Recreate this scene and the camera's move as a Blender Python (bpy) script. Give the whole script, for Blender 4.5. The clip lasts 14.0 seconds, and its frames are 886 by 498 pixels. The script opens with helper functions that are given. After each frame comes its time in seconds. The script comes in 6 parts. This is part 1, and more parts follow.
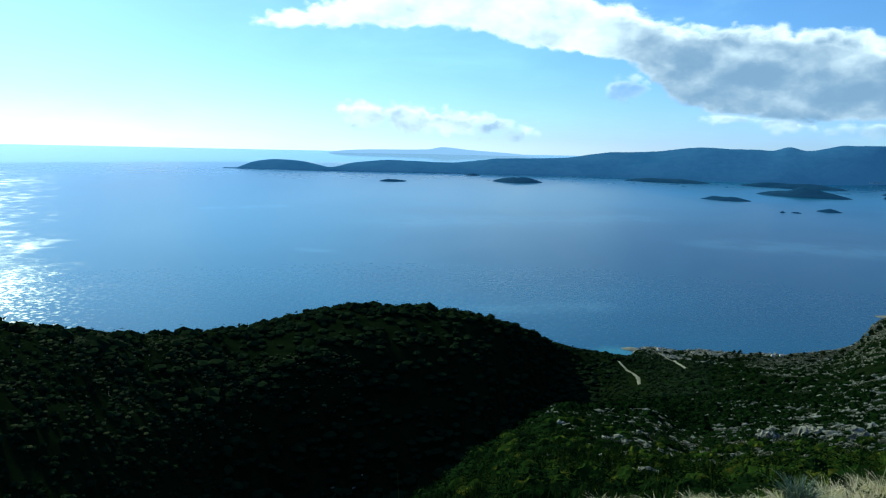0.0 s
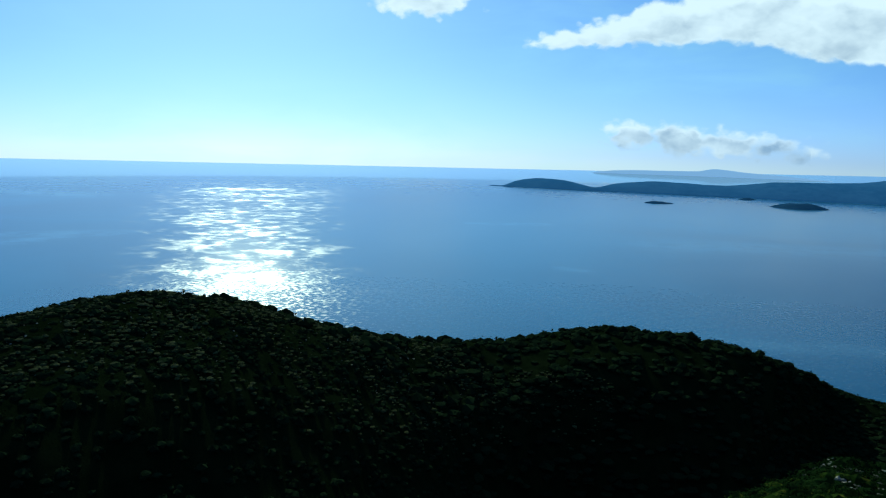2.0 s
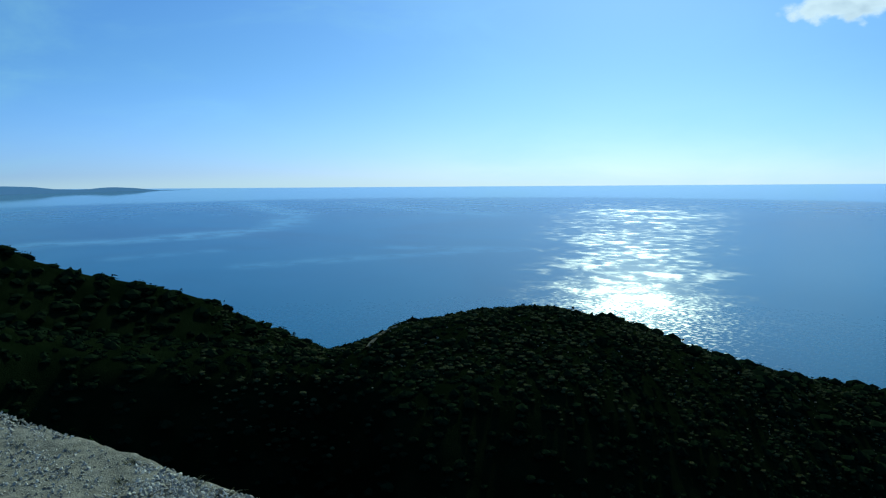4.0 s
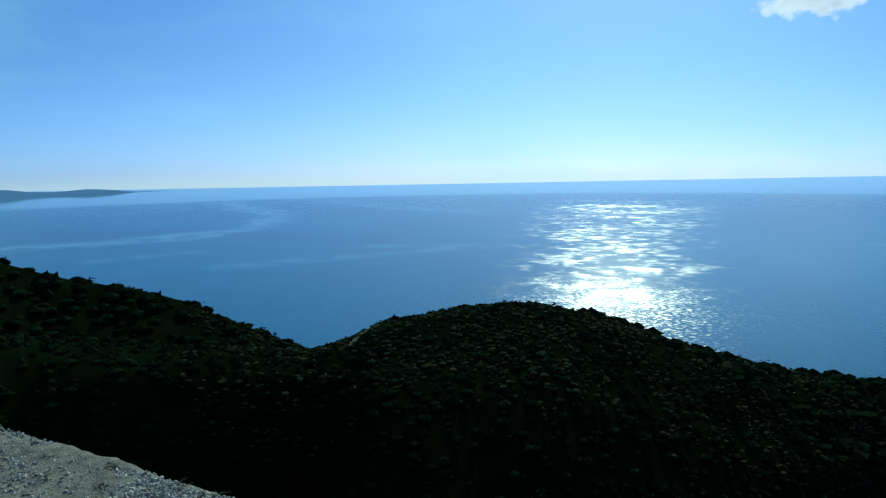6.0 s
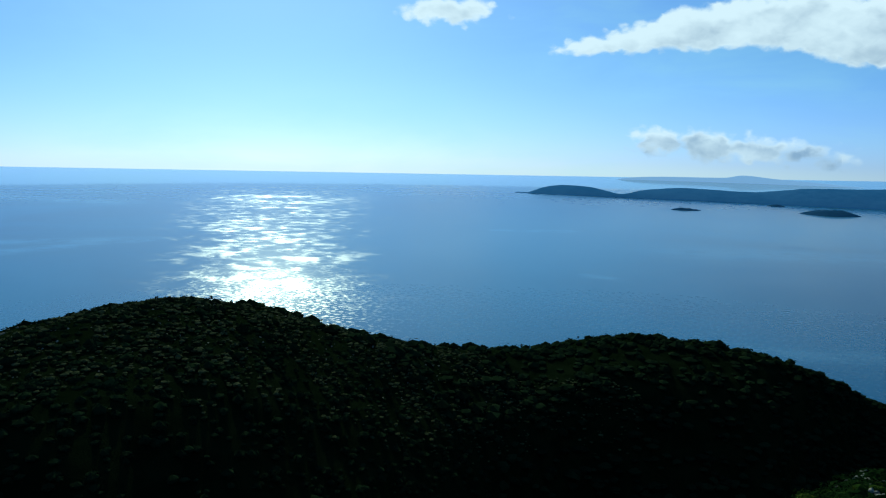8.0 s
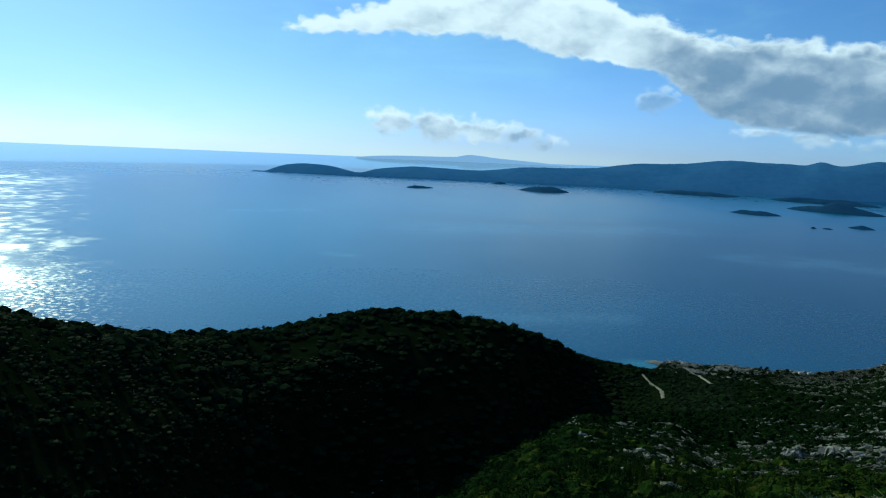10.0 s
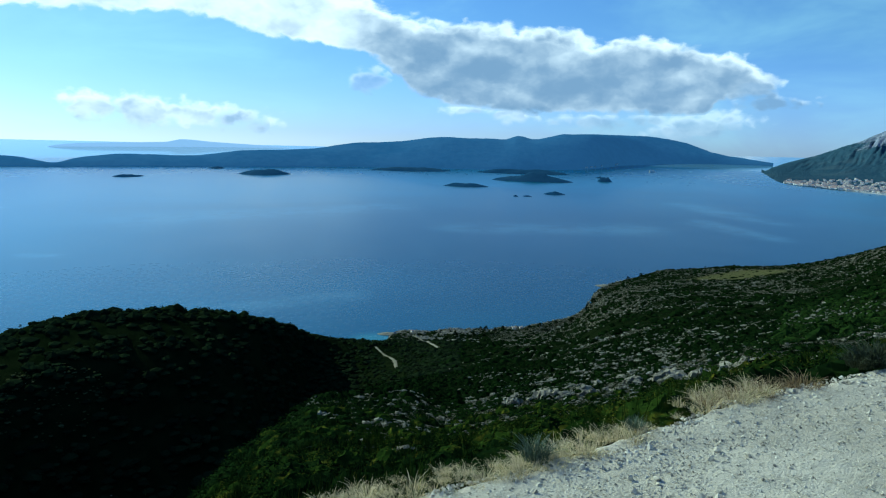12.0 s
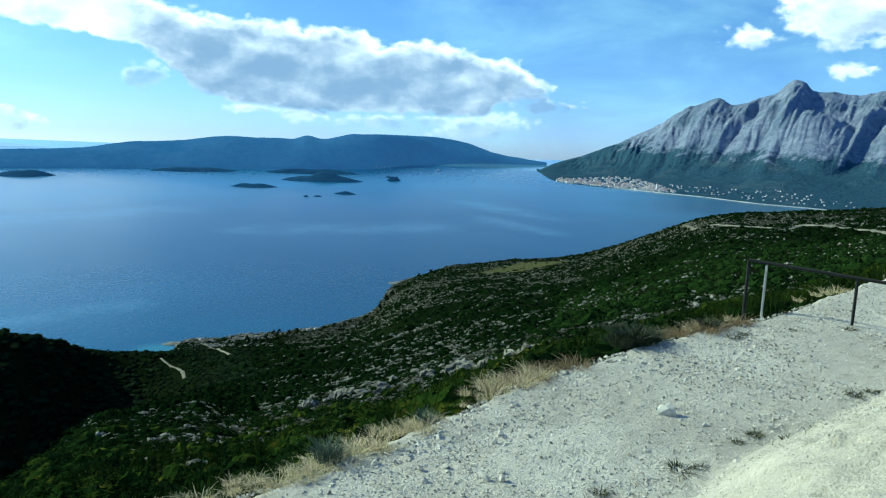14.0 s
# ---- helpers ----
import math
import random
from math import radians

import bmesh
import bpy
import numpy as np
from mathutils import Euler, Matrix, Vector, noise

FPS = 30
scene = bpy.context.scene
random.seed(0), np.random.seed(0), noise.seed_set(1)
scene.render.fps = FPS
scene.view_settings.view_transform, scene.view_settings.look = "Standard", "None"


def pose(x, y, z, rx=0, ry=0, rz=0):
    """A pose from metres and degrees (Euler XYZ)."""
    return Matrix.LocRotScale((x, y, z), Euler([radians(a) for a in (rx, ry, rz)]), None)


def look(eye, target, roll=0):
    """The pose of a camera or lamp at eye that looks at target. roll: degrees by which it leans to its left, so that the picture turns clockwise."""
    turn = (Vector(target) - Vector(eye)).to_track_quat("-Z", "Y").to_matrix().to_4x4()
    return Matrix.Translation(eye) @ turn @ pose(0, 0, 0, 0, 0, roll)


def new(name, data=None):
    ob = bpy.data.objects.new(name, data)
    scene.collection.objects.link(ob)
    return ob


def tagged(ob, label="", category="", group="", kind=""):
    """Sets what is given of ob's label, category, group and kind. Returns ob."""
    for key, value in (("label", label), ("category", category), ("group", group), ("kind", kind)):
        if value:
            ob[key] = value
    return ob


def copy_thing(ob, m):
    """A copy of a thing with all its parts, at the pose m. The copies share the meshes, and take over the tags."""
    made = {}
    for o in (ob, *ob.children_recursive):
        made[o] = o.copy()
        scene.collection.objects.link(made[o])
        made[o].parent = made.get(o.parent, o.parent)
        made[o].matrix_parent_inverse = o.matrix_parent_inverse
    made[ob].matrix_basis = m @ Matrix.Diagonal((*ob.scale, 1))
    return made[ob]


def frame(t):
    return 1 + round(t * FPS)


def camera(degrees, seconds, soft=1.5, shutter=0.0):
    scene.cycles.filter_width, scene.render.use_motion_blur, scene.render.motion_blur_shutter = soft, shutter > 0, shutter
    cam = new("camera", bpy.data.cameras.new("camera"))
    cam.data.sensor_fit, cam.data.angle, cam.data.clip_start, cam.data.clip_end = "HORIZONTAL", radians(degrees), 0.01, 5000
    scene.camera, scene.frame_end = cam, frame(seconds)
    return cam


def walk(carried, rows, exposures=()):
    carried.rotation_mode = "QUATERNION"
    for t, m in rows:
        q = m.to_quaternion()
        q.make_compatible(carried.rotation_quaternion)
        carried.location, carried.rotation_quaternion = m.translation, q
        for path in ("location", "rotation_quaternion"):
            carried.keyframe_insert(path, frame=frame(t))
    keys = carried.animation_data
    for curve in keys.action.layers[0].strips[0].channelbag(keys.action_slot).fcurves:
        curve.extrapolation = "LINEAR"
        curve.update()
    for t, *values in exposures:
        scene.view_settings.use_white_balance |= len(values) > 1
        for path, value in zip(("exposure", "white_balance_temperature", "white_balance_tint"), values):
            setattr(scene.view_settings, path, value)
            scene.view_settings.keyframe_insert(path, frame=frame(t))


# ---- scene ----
EYE_Z = 250.0          # the eye's height over the sea
cam = camera(59.70, 14.0, soft=1.2)
# seconds, heading (to the left of +y), pitch, roll: a viewer turning on the spot, phone held a little ahead of the body
PATH = [
    (0, 0.02, -9.93, 1.19),
    (0.5, 3.87, -9.21, 1.37),
    (1, 8.48, -9.15, 1.42),
    (1.5, 13.49, -9.01, 1.19),
    (2, 19.39, -8.88, 1.21),
    (2.5, 26.15, -8.60, 0.82),
    (3, 33.22, -8.19, 0.63),
    (3.7, 43.96, -7.59, -0.16),
    (4.2, 50.28, -7.44, -0.54),
    (4.75, 53.81, -7.38, -1.04),
    (5.3, 53.33, -7.42, -1.35),
    (5.8, 49.00, -7.55, -1.26),
    (6.5, 39.94, -7.98, -0.53),
    (7, 33.23, -8.10, -0.01),
    (7.5, 27.12, -8.34, 0.84),
    (8, 21.29, -8.40, 0.98),
    (10.5, -2.89, -9.54, 2.08),
    (11, -8.01, -10.06, 1.53),
    (11.5, -13.24, -10.39, 1.42),
    (12, -18.48, -10.20, 1.34),
    (12.5, -23.47, -10.11, 1.59),
    (13, -27.76, -9.97, 1.80),
    (13.5, -31.24, -9.86, 2.23),
    (14, -34.03, -9.74, 2.24),
]


def held(heading, pitch, roll):
    a, p = radians(heading), radians(pitch)
    eye = Vector((-0.25 * math.sin(a), 0.25 * math.cos(a) - 0.25, EYE_Z))
    ahead = Vector((-math.sin(a) * math.cos(p), math.cos(a) * math.cos(p), math.sin(p)))
    return look(eye, eye + 2 * ahead, roll)


TINT = -32.0
EXPOSURES = [(t, stops, kelvin, TINT) for t, stops, kelvin in (
    (0.0, 0.55, 6600), (0.5, 0.13, 6400), (1.0, 0.05, 6300), (1.5, 0.11, 6300), (2.0, 0.04, 6250), (2.5, -0.13, 6050), (7.0, -0.12, 6000), (8.2, -0.03, 6250), (10.5, 0.15, 6300), (11.0, 0.26, 6300), (11.5, 0.29, 6280),
    (12.0, 0.42, 6250), (13.0, 0.59, 6350), (14.0, 0.74, 6450))]
walk(cam, [(t, held(y, p, r)) for t, y, p, r in PATH], EXPOSURES)

# ---------------------------------------------------------------- light
SUN_AZ, SUN_EL = 34.0, 30.0        # degrees, azimuth to the left of +y


def toward(az, el):
    a, e = radians(az), radians(el)
    return Vector((-math.sin(a) * math.cos(e), math.cos(a) * math.cos(e), math.sin(e)))


sun = new("sun", bpy.data.lights.new("sun", "SUN"))
sun.data.energy, sun.data.angle, sun.data.color = 3.3, radians(0.53), (1.0, 0.90, 0.76)
sun.matrix_world = look(toward(SUN_AZ, SUN_EL) * 100, (0, 0, 0))


class Graph:
    """Short hand for node trees."""

    def __init__(self, tree):
        self.tree = tree
        tree.nodes.clear()

    def node(self, kind, **values):
        n = self.tree.nodes.new(kind)
        for prop, val in values.pop("sets", {}).items():
            setattr(n, prop, val)
        for key, value in values.items():
            self.put(n, int(key[1:]) if key[0] == "i" and key[1:].isdigit() else key.replace("_", " "), value)
        return n

    def put(self, n, key, value):
        socket = n.inputs[key]
        if isinstance(value, bpy.types.NodeSocket):
            self.tree.links.new(value, socket)
        else:
            socket.default_value = value

    def math(self, op, a, b=0.0, c=0.0, clamp=False):
        n = self.node("ShaderNodeMath", i0=a, i1=b, i2=c, sets={"operation": op, "use_clamp": clamp})
        return n.outputs[0]

    def smooth(self, x, lo, hi):
        return self.node("ShaderNodeMapRange", i0=x, i1=lo, i2=hi, i3=0.0, i4=1.0, sets={"interpolation_type": "SMOOTHSTEP"}).outputs[0]

    def mix(self, f, a, b):
        n = self.node("ShaderNodeMix", sets={"data_type": "RGBA"})
        self.put(n, 0, f), self.put(n, 6, a), self.put(n, 7, b)
        return n.outputs[2]

    def noise(self, vec, scale, detail=4.0, rough=0.55, dist=0.0):
        n = self.node("ShaderNodeTexNoise", Scale=scale, Detail=detail, Roughness=rough, Distortion=dist)
        if vec is not None:
            self.put(n, "Vector", vec)
        return n.outputs[0]


def make_world():
    w = bpy.data.worlds.new("sky")
    scene.world = w
    w.use_nodes = True
    g = Graph(w.node_tree)
    way = g.node("ShaderNodeTexCoord").outputs["Generated"]
    # the sea's edge stands a little under the level line, and the sky begins there
    lifted = g.node("ShaderNodeVectorMath", i0=way, i1=(0, 0, 0.052), sets={"operation": "ADD"}).outputs[0]
    lifted = g.node("ShaderNodeVectorMath", i0=lifted, sets={"operation": "NORMALIZE"}).outputs[0]
    sky = g.node("ShaderNodeTexSky", sets={"sky_type": "NISHITA", "sun_disc": False, "sun_elevation": radians(SUN_EL), "sun_rotation": radians(-SUN_AZ),
                                           "altitude": 250.0, "air_density": 1.0, "dust_density": 0.6, "ozone_density": 2.5})
    g.put(sky, "Vector", lifted)
    xyz = g.node("ShaderNodeSeparateXYZ", i0=way).outputs
    az = g.math("MULTIPLY", g.math("ARCTAN2", g.math("MULTIPLY", xyz[0], -1.0), xyz[1]), 57.2958)
    el = g.math("MULTIPLY", g.math("ARCSINE", xyz[2]), 57.2958)
    flat = g.node("ShaderNodeCombineXYZ", i0=az, i1=g.math("MULTIPLY", el, 1.5), i2=0.0).outputs[0]
    drift = g.node("ShaderNodeTexNoise", Vector=flat, Scale=0.7, Detail=3.0).outputs[1]
    bent = g.node("ShaderNodeVectorMath", i0=flat, i1=drift, sets={"operation": "ADD"}).outputs[0]
    billow = g.math("SUBTRACT", g.noise(bent, 0.40, 5.0, 0.5), 0.5)
    puffs = g.node("ShaderNodeTexVoronoi", Vector=bent, Scale=0.95, Smoothness=0.5, sets={"feature": "SMOOTH_F1"}).outputs[0]
    puffs = g.math("SUBTRACT", 0.5, puffs)
    fine = g.math("SUBTRACT", g.noise(bent, 1.6, 5.0, 0.55), 0.5)
    ragged = g.math("ADD", g.math("ADD", g.math("MULTIPLY", billow, 1.5), g.math("MULTIPLY", puffs, 0.8)), g.math("MULTIPLY", fine, 0.38))

    def outline(pairs):
        ramp = g.node("ShaderNodeValToRGB", i0=g.math("DIVIDE", g.math("SUBTRACT", 18.0, az), 64.0))
        band = ramp.color_ramp
        while len(band.elements) < len(pairs):
            band.elements.new(0.5)
        for k, (a, e) in enumerate(pairs):
            band.elements[k].position = (18.0 - a) / 64.0
            v = (e + 4.0) / 16.0
            band.elements[k].color = (v, v, v, 1)
        return g.math("SUBTRACT", g.math("MULTIPLY", ramp.outputs[0], 16.0), 4.0)

    top, base = outline(BANK_TOP), outline(BANK_BASE)
    # depth inside the cloud, distance under its top, and how white it is
    under = g.math("SUBTRACT", top, el)
    depth = g.math("MINIMUM", under, g.math("MULTIPLY", g.math("SUBTRACT", el, base), 1.3))
    white = g.math("ADD", g.math("MULTIPLY", g.smooth(az, -17.0, -8.0), 0.68), 0.0)
    thin = 0.0
    for a0, e0, ra, re, lean, pale, soft in LOW_CLOUDS + HIGH_CLOUDS:
        u = g.math("DIVIDE", g.math("SUBTRACT", az, a0), ra)
        v = g.math("SUBTRACT", g.math("SUBTRACT", el, e0), g.math("MULTIPLY", u, lean * ra))
        vv = g.math("DIVIDE", v, re)
        uu = g.math("MULTIPLY", u, u)
        s = g.math("MULTIPLY", g.math("SUBTRACT", 1.0, g.math("SQRT", g.math("ADD", uu, g.math("MULTIPLY", vv, vv)))), min(re, 1.2))
        roof = g.math("MULTIPLY", g.math("SUBTRACT", g.math("MULTIPLY", g.math("SQRT", g.math("MAXIMUM", g.math("SUBTRACT", 1.0, uu), 0.0)), re), v), max(1.2 / re, 1.0))
        more = g.smooth(g.math("SUBTRACT", s, depth), -0.35, 0.35)
        less = g.math("SUBTRACT", 1.0, more)
        under = g.math("ADD", g.math("MULTIPLY", roof, more), g.math("MULTIPLY", under, less))
        white = g.math("ADD", g.math("MULTIPLY", pale + 0.14, more), g.math("MULTIPLY", white, less))
        thin = g.math("ADD", g.math("MULTIPLY", soft, more), g.math("MULTIPLY", thin, less))
        depth = g.math("SMOOTH_MAX", depth, s, 0.15)
    body = g.math("ADD", depth, ragged)
    cover = g.math("MULTIPLY", g.smooth(body, -0.22, 0.42), g.smooth(depth, -0.8, -0.2))
    cover = g.math("MULTIPLY", cover, g.math("SUBTRACT", 1.0, thin))
    # the sun stands behind and above: tops and thin parts shine, the thick middle and the base are blue-grey
    rim = g.smooth(g.math("ADD", under, g.math("MULTIPLY", ragged, 0.75)), 1.2, 0.05)
    lit = g.math("ADD", g.math("MULTIPLY", rim, 0.68), white)
    above = g.node("ShaderNodeVectorMath", i0=bent, i1=(0.6, 1.3, 0.0), sets={"operation": "ADD"}).outputs[0]
    relief = g.math("SUBTRACT", g.noise(bent, 0.26, 4.0, 0.5), g.noise(above, 0.26, 4.0, 0.5))
    lit = g.math("ADD", lit, g.math("MULTIPLY", relief, 1.5))
    lit = g.math("ADD", lit, g.math("MULTIPLY", g.smooth(under, 4.0, 0.6), 0.13))
    lit = g.math("ADD", lit, g.math("MULTIPLY", g.smooth(body, 0.7, 0.1), 0.14))
    lit = g.smooth(lit, -0.20, 1.12)
    cloud = g.mix(lit, (2.8, 3.8, 7.2, 1), (12.2, 12.0, 16.0, 1))
    # thin veil of high cloud
    wide = g.node("ShaderNodeCombineXYZ", i0=g.math("MULTIPLY", az, 0.35), i1=el, i2=3.0).outputs[0]
    veil = g.math("MULTIPLY", g.smooth(g.noise(wide, 0.22, 5.0, 0.6, 0.4), 0.38, 0.86), 0.30)
    clear = g.node("ShaderNodeMix", sets={"data_type": "RGBA", "blend_type": "MULTIPLY"})
    g.put(clear, 0, 1.0), g.put(clear, 6, sky.outputs[0]), g.put(clear, 7, g.mix(g.smooth(el, -3.0, 7.0), (0.78, 0.93, 2.15, 1), (0.70, 0.88, 1.60, 1)))
    base = g.mix(veil, clear.outputs[2], (7.0, 10.5, 13.0, 1))
    # white haze lying on the sea's edge
    base = g.mix(g.math("MULTIPLY", g.smooth(el, -1.5, -2.7), g.math("MULTIPLY", g.smooth(az, -28.0, 8.0), 0.42)), base, (10.4, 11.6, 14.6, 1))
    colour = g.mix(cover, base, cloud)
    back = g.node("ShaderNodeBackground", Color=colour, Strength=0.072)
    out = g.node("ShaderNodeOutputWorld")
    g.tree.links.new(back.outputs[0], out.inputs[0])


# the long cloud bank: azimuth and elevation along its top and its base
BANK_TOP = [(15.2, 4.6), (14.0, 6.2), (12.5, 6.8), (8.3, 7.6), (5.0, 8.8), (-3.0, 9.8), (-9.0, 8.8), (-10.5, 7.8), (-12.9, 7.6), (-15.3, 6.4), (-20.3, 6.2), (-24.6, 5.9), (-27.6, 5.6), (-28.9, 4.9), (-31.2, 5.3), (-34.1, 4.8), (-36.7, 4.4),
            (-39.4, 3.8), (-40.8, 2.5), (-42.5, 0.0)]
BANK_BASE = [(15.2, 7.0), (14.0, 5.8), (10.0, 5.8), (6.7, 6.0), (-0.1, 6.1), (-2.8, 5.8), (-5.7, 4.8), (-9.9, 4.4), (-12.4, 4.0), (-14.0, 3.0), (-16.6, 0.9), (-18.6, 0.5), (-23.0, 0.0), (-28.0, 0.0), (-33.0, 0.05), (-36.7, 0.1), (-37.4, 0.9),
             (-39.0, 1.5), (-42.5, 2.6)]
# smaller clouds: azimuth, elevation, half width, half height, lean, how white, how thin
LOW_CLOUDS = [
    (-12.9, 2.0, 1.5, 0.9, -0.15, -0.2, 0.5), (-20.4, 0.0, 1.3, 0.4, 0.0, 0.2, 0.4), (-22.8, -0.15, 1.4, 0.4, 0.0, 0.2, 0.35), (-28.6, -0.45, 2.6, 0.45, 0.0, 0.05, 0.5), (-32.3, -0.35, 2.3, 0.45, 0.0, 0.05, 0.5),
    (-36.4, -0.7, 3.4, 0.9, -0.1, -0.05, 0.5), (5.6, -0.1, 2.2, 0.9, 0.0, 0.1, 0.1), (2.6, -0.35, 2.6, 0.9, 0.1, 0.1, 0.1), (-0.9, -0.6, 2.7, 0.85, 0.1, 0.12, 0.15), (-3.6, -0.9, 2.2, 0.75, 0.1, 0.0, 0.25),
]
HIGH_CLOUDS = [
    (-39.3, 2.2, 2.3, 1.0, 0.1, -0.2, 0.15), (-40.8, 1.1, 2.0, 0.45, 0.0, -0.4, 0.3), (20.8, 8.8, 3.2, 1.0, 0.0, 0.6, 0.0), (-54.5, 6.1, 1.25, 0.65, 0.0, 0.35, 0.0), (-59.8, 7.4, 3.4, 2.0, 0.0, 0.3, 0.0),
    (-63.6, 7.3, 4.0, 1.9, 0.0, 0.25, 0.0), (-60.5, 3.95, 1.1, 0.5, 0.0, 0.3, 0.15),
]
make_world()


# ---------------------------------------------------------------- materials
def material(name, build):
    m = bpy.data.materials.new(name)
    m.use_nodes = True
    g = Graph(m.node_tree)
    bsdf = g.node("ShaderNodeBsdfPrincipled")
    out = g.node("ShaderNodeOutputMaterial")
    g.tree.links.new(bsdf.outputs[0], out.inputs[0])
    build(g, bsdf)
    return m


def bump(g, bsdf, height, strength, distance):
    n = g.node("ShaderNodeBump", Height=height, Strength=strength, Distance=distance)
    g.put(bsdf, "Normal", n.outputs[0])


def place(g):
    return g.node("ShaderNodeNewGeometry").outputs["Position"]


def attribute(g, name):
    return g.node("ShaderNodeAttribute", sets={"attribute_name": name}).outputs["Fac"]


def scrub(g, b):
    p = place(g)
    mid, small, grit = g.noise(p, 0.09, 4), g.noise(p, 1.8, 5, 0.72), g.noise(p, 7.0, 4, 0.7)
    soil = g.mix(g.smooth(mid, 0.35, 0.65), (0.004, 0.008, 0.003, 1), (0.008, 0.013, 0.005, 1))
    pale = g.mix(g.smooth(grit, 0.35, 0.65), (0.07, 0.067, 0.058, 1), (0.20, 0.19, 0.165, 1))
    want = g.math("ADD", attribute(g, "stony"), g.math("MULTIPLY", g.math("SUBTRACT", small, 0.5), 2.6))
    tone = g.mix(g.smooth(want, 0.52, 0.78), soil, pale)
    grass = g.mix(g.smooth(small, 0.35, 0.65), (0.055, 0.066, 0.028, 1), (0.125, 0.118, 0.058, 1))
    tone = g.mix(attribute(g, "field"), tone, grass)
    tone = g.mix(g.math("MULTIPLY", g.smooth(attribute(g, "shore"), 0.3, 0.9), g.smooth(g.noise(p, 0.12, 4), 0.42, 0.62)), tone, pale)
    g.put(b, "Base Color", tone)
    g.put(b, "Roughness", 1.0)
    g.put(b, "Specular IOR Level", 0.0)
    bump(g, b, g.math("ADD", small, g.math("MULTIPLY", grit, 0.2)), 0.7, 0.9)


def gravel(g, b):
    p = place(g)
    a, c, d, e = g.noise(p, 0.45, 5, 0.6), g.noise(p, 5.0, 5, 0.7), g.noise(p, 38.0, 3, 0.7), g.noise(p, 1.6, 4, 0.65)
    tone = g.mix(g.smooth(a, 0.3, 0.7), (0.48, 0.445, 0.385, 1), (0.62, 0.58, 0.51, 1))
    tone = g.mix(g.math("MULTIPLY", g.smooth(e, 0.5, 0.72), 0.55), tone, (0.42, 0.39, 0.32, 1))
    tone = g.mix(g.math("MULTIPLY", g.smooth(c, 0.53, 0.68), 0.55), tone, (0.27, 0.25, 0.205, 1))
    tone = g.mix(g.smooth(d, 0.58, 0.68), tone, (0.76, 0.73, 0.66, 1))
    tone = g.mix(g.math("MULTIPLY", g.smooth(d, 0.44, 0.34), 0.6), tone, (0.20, 0.185, 0.15, 1))
    # darker, greyer tone: soil on the bank, and the road's left stretch
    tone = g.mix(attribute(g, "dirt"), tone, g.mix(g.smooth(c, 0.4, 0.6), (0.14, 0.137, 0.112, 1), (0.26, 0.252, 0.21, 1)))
    g.put(b, "Base Color", tone)
    g.put(b, "Roughness", 1.0)
    g.put(b, "Specular IOR Level", 0.1)
    bump(g, b, g.math("ADD", c, g.math("ADD", g.math("MULTIPLY", d, 0.6), e)), 0.9, 0.05)


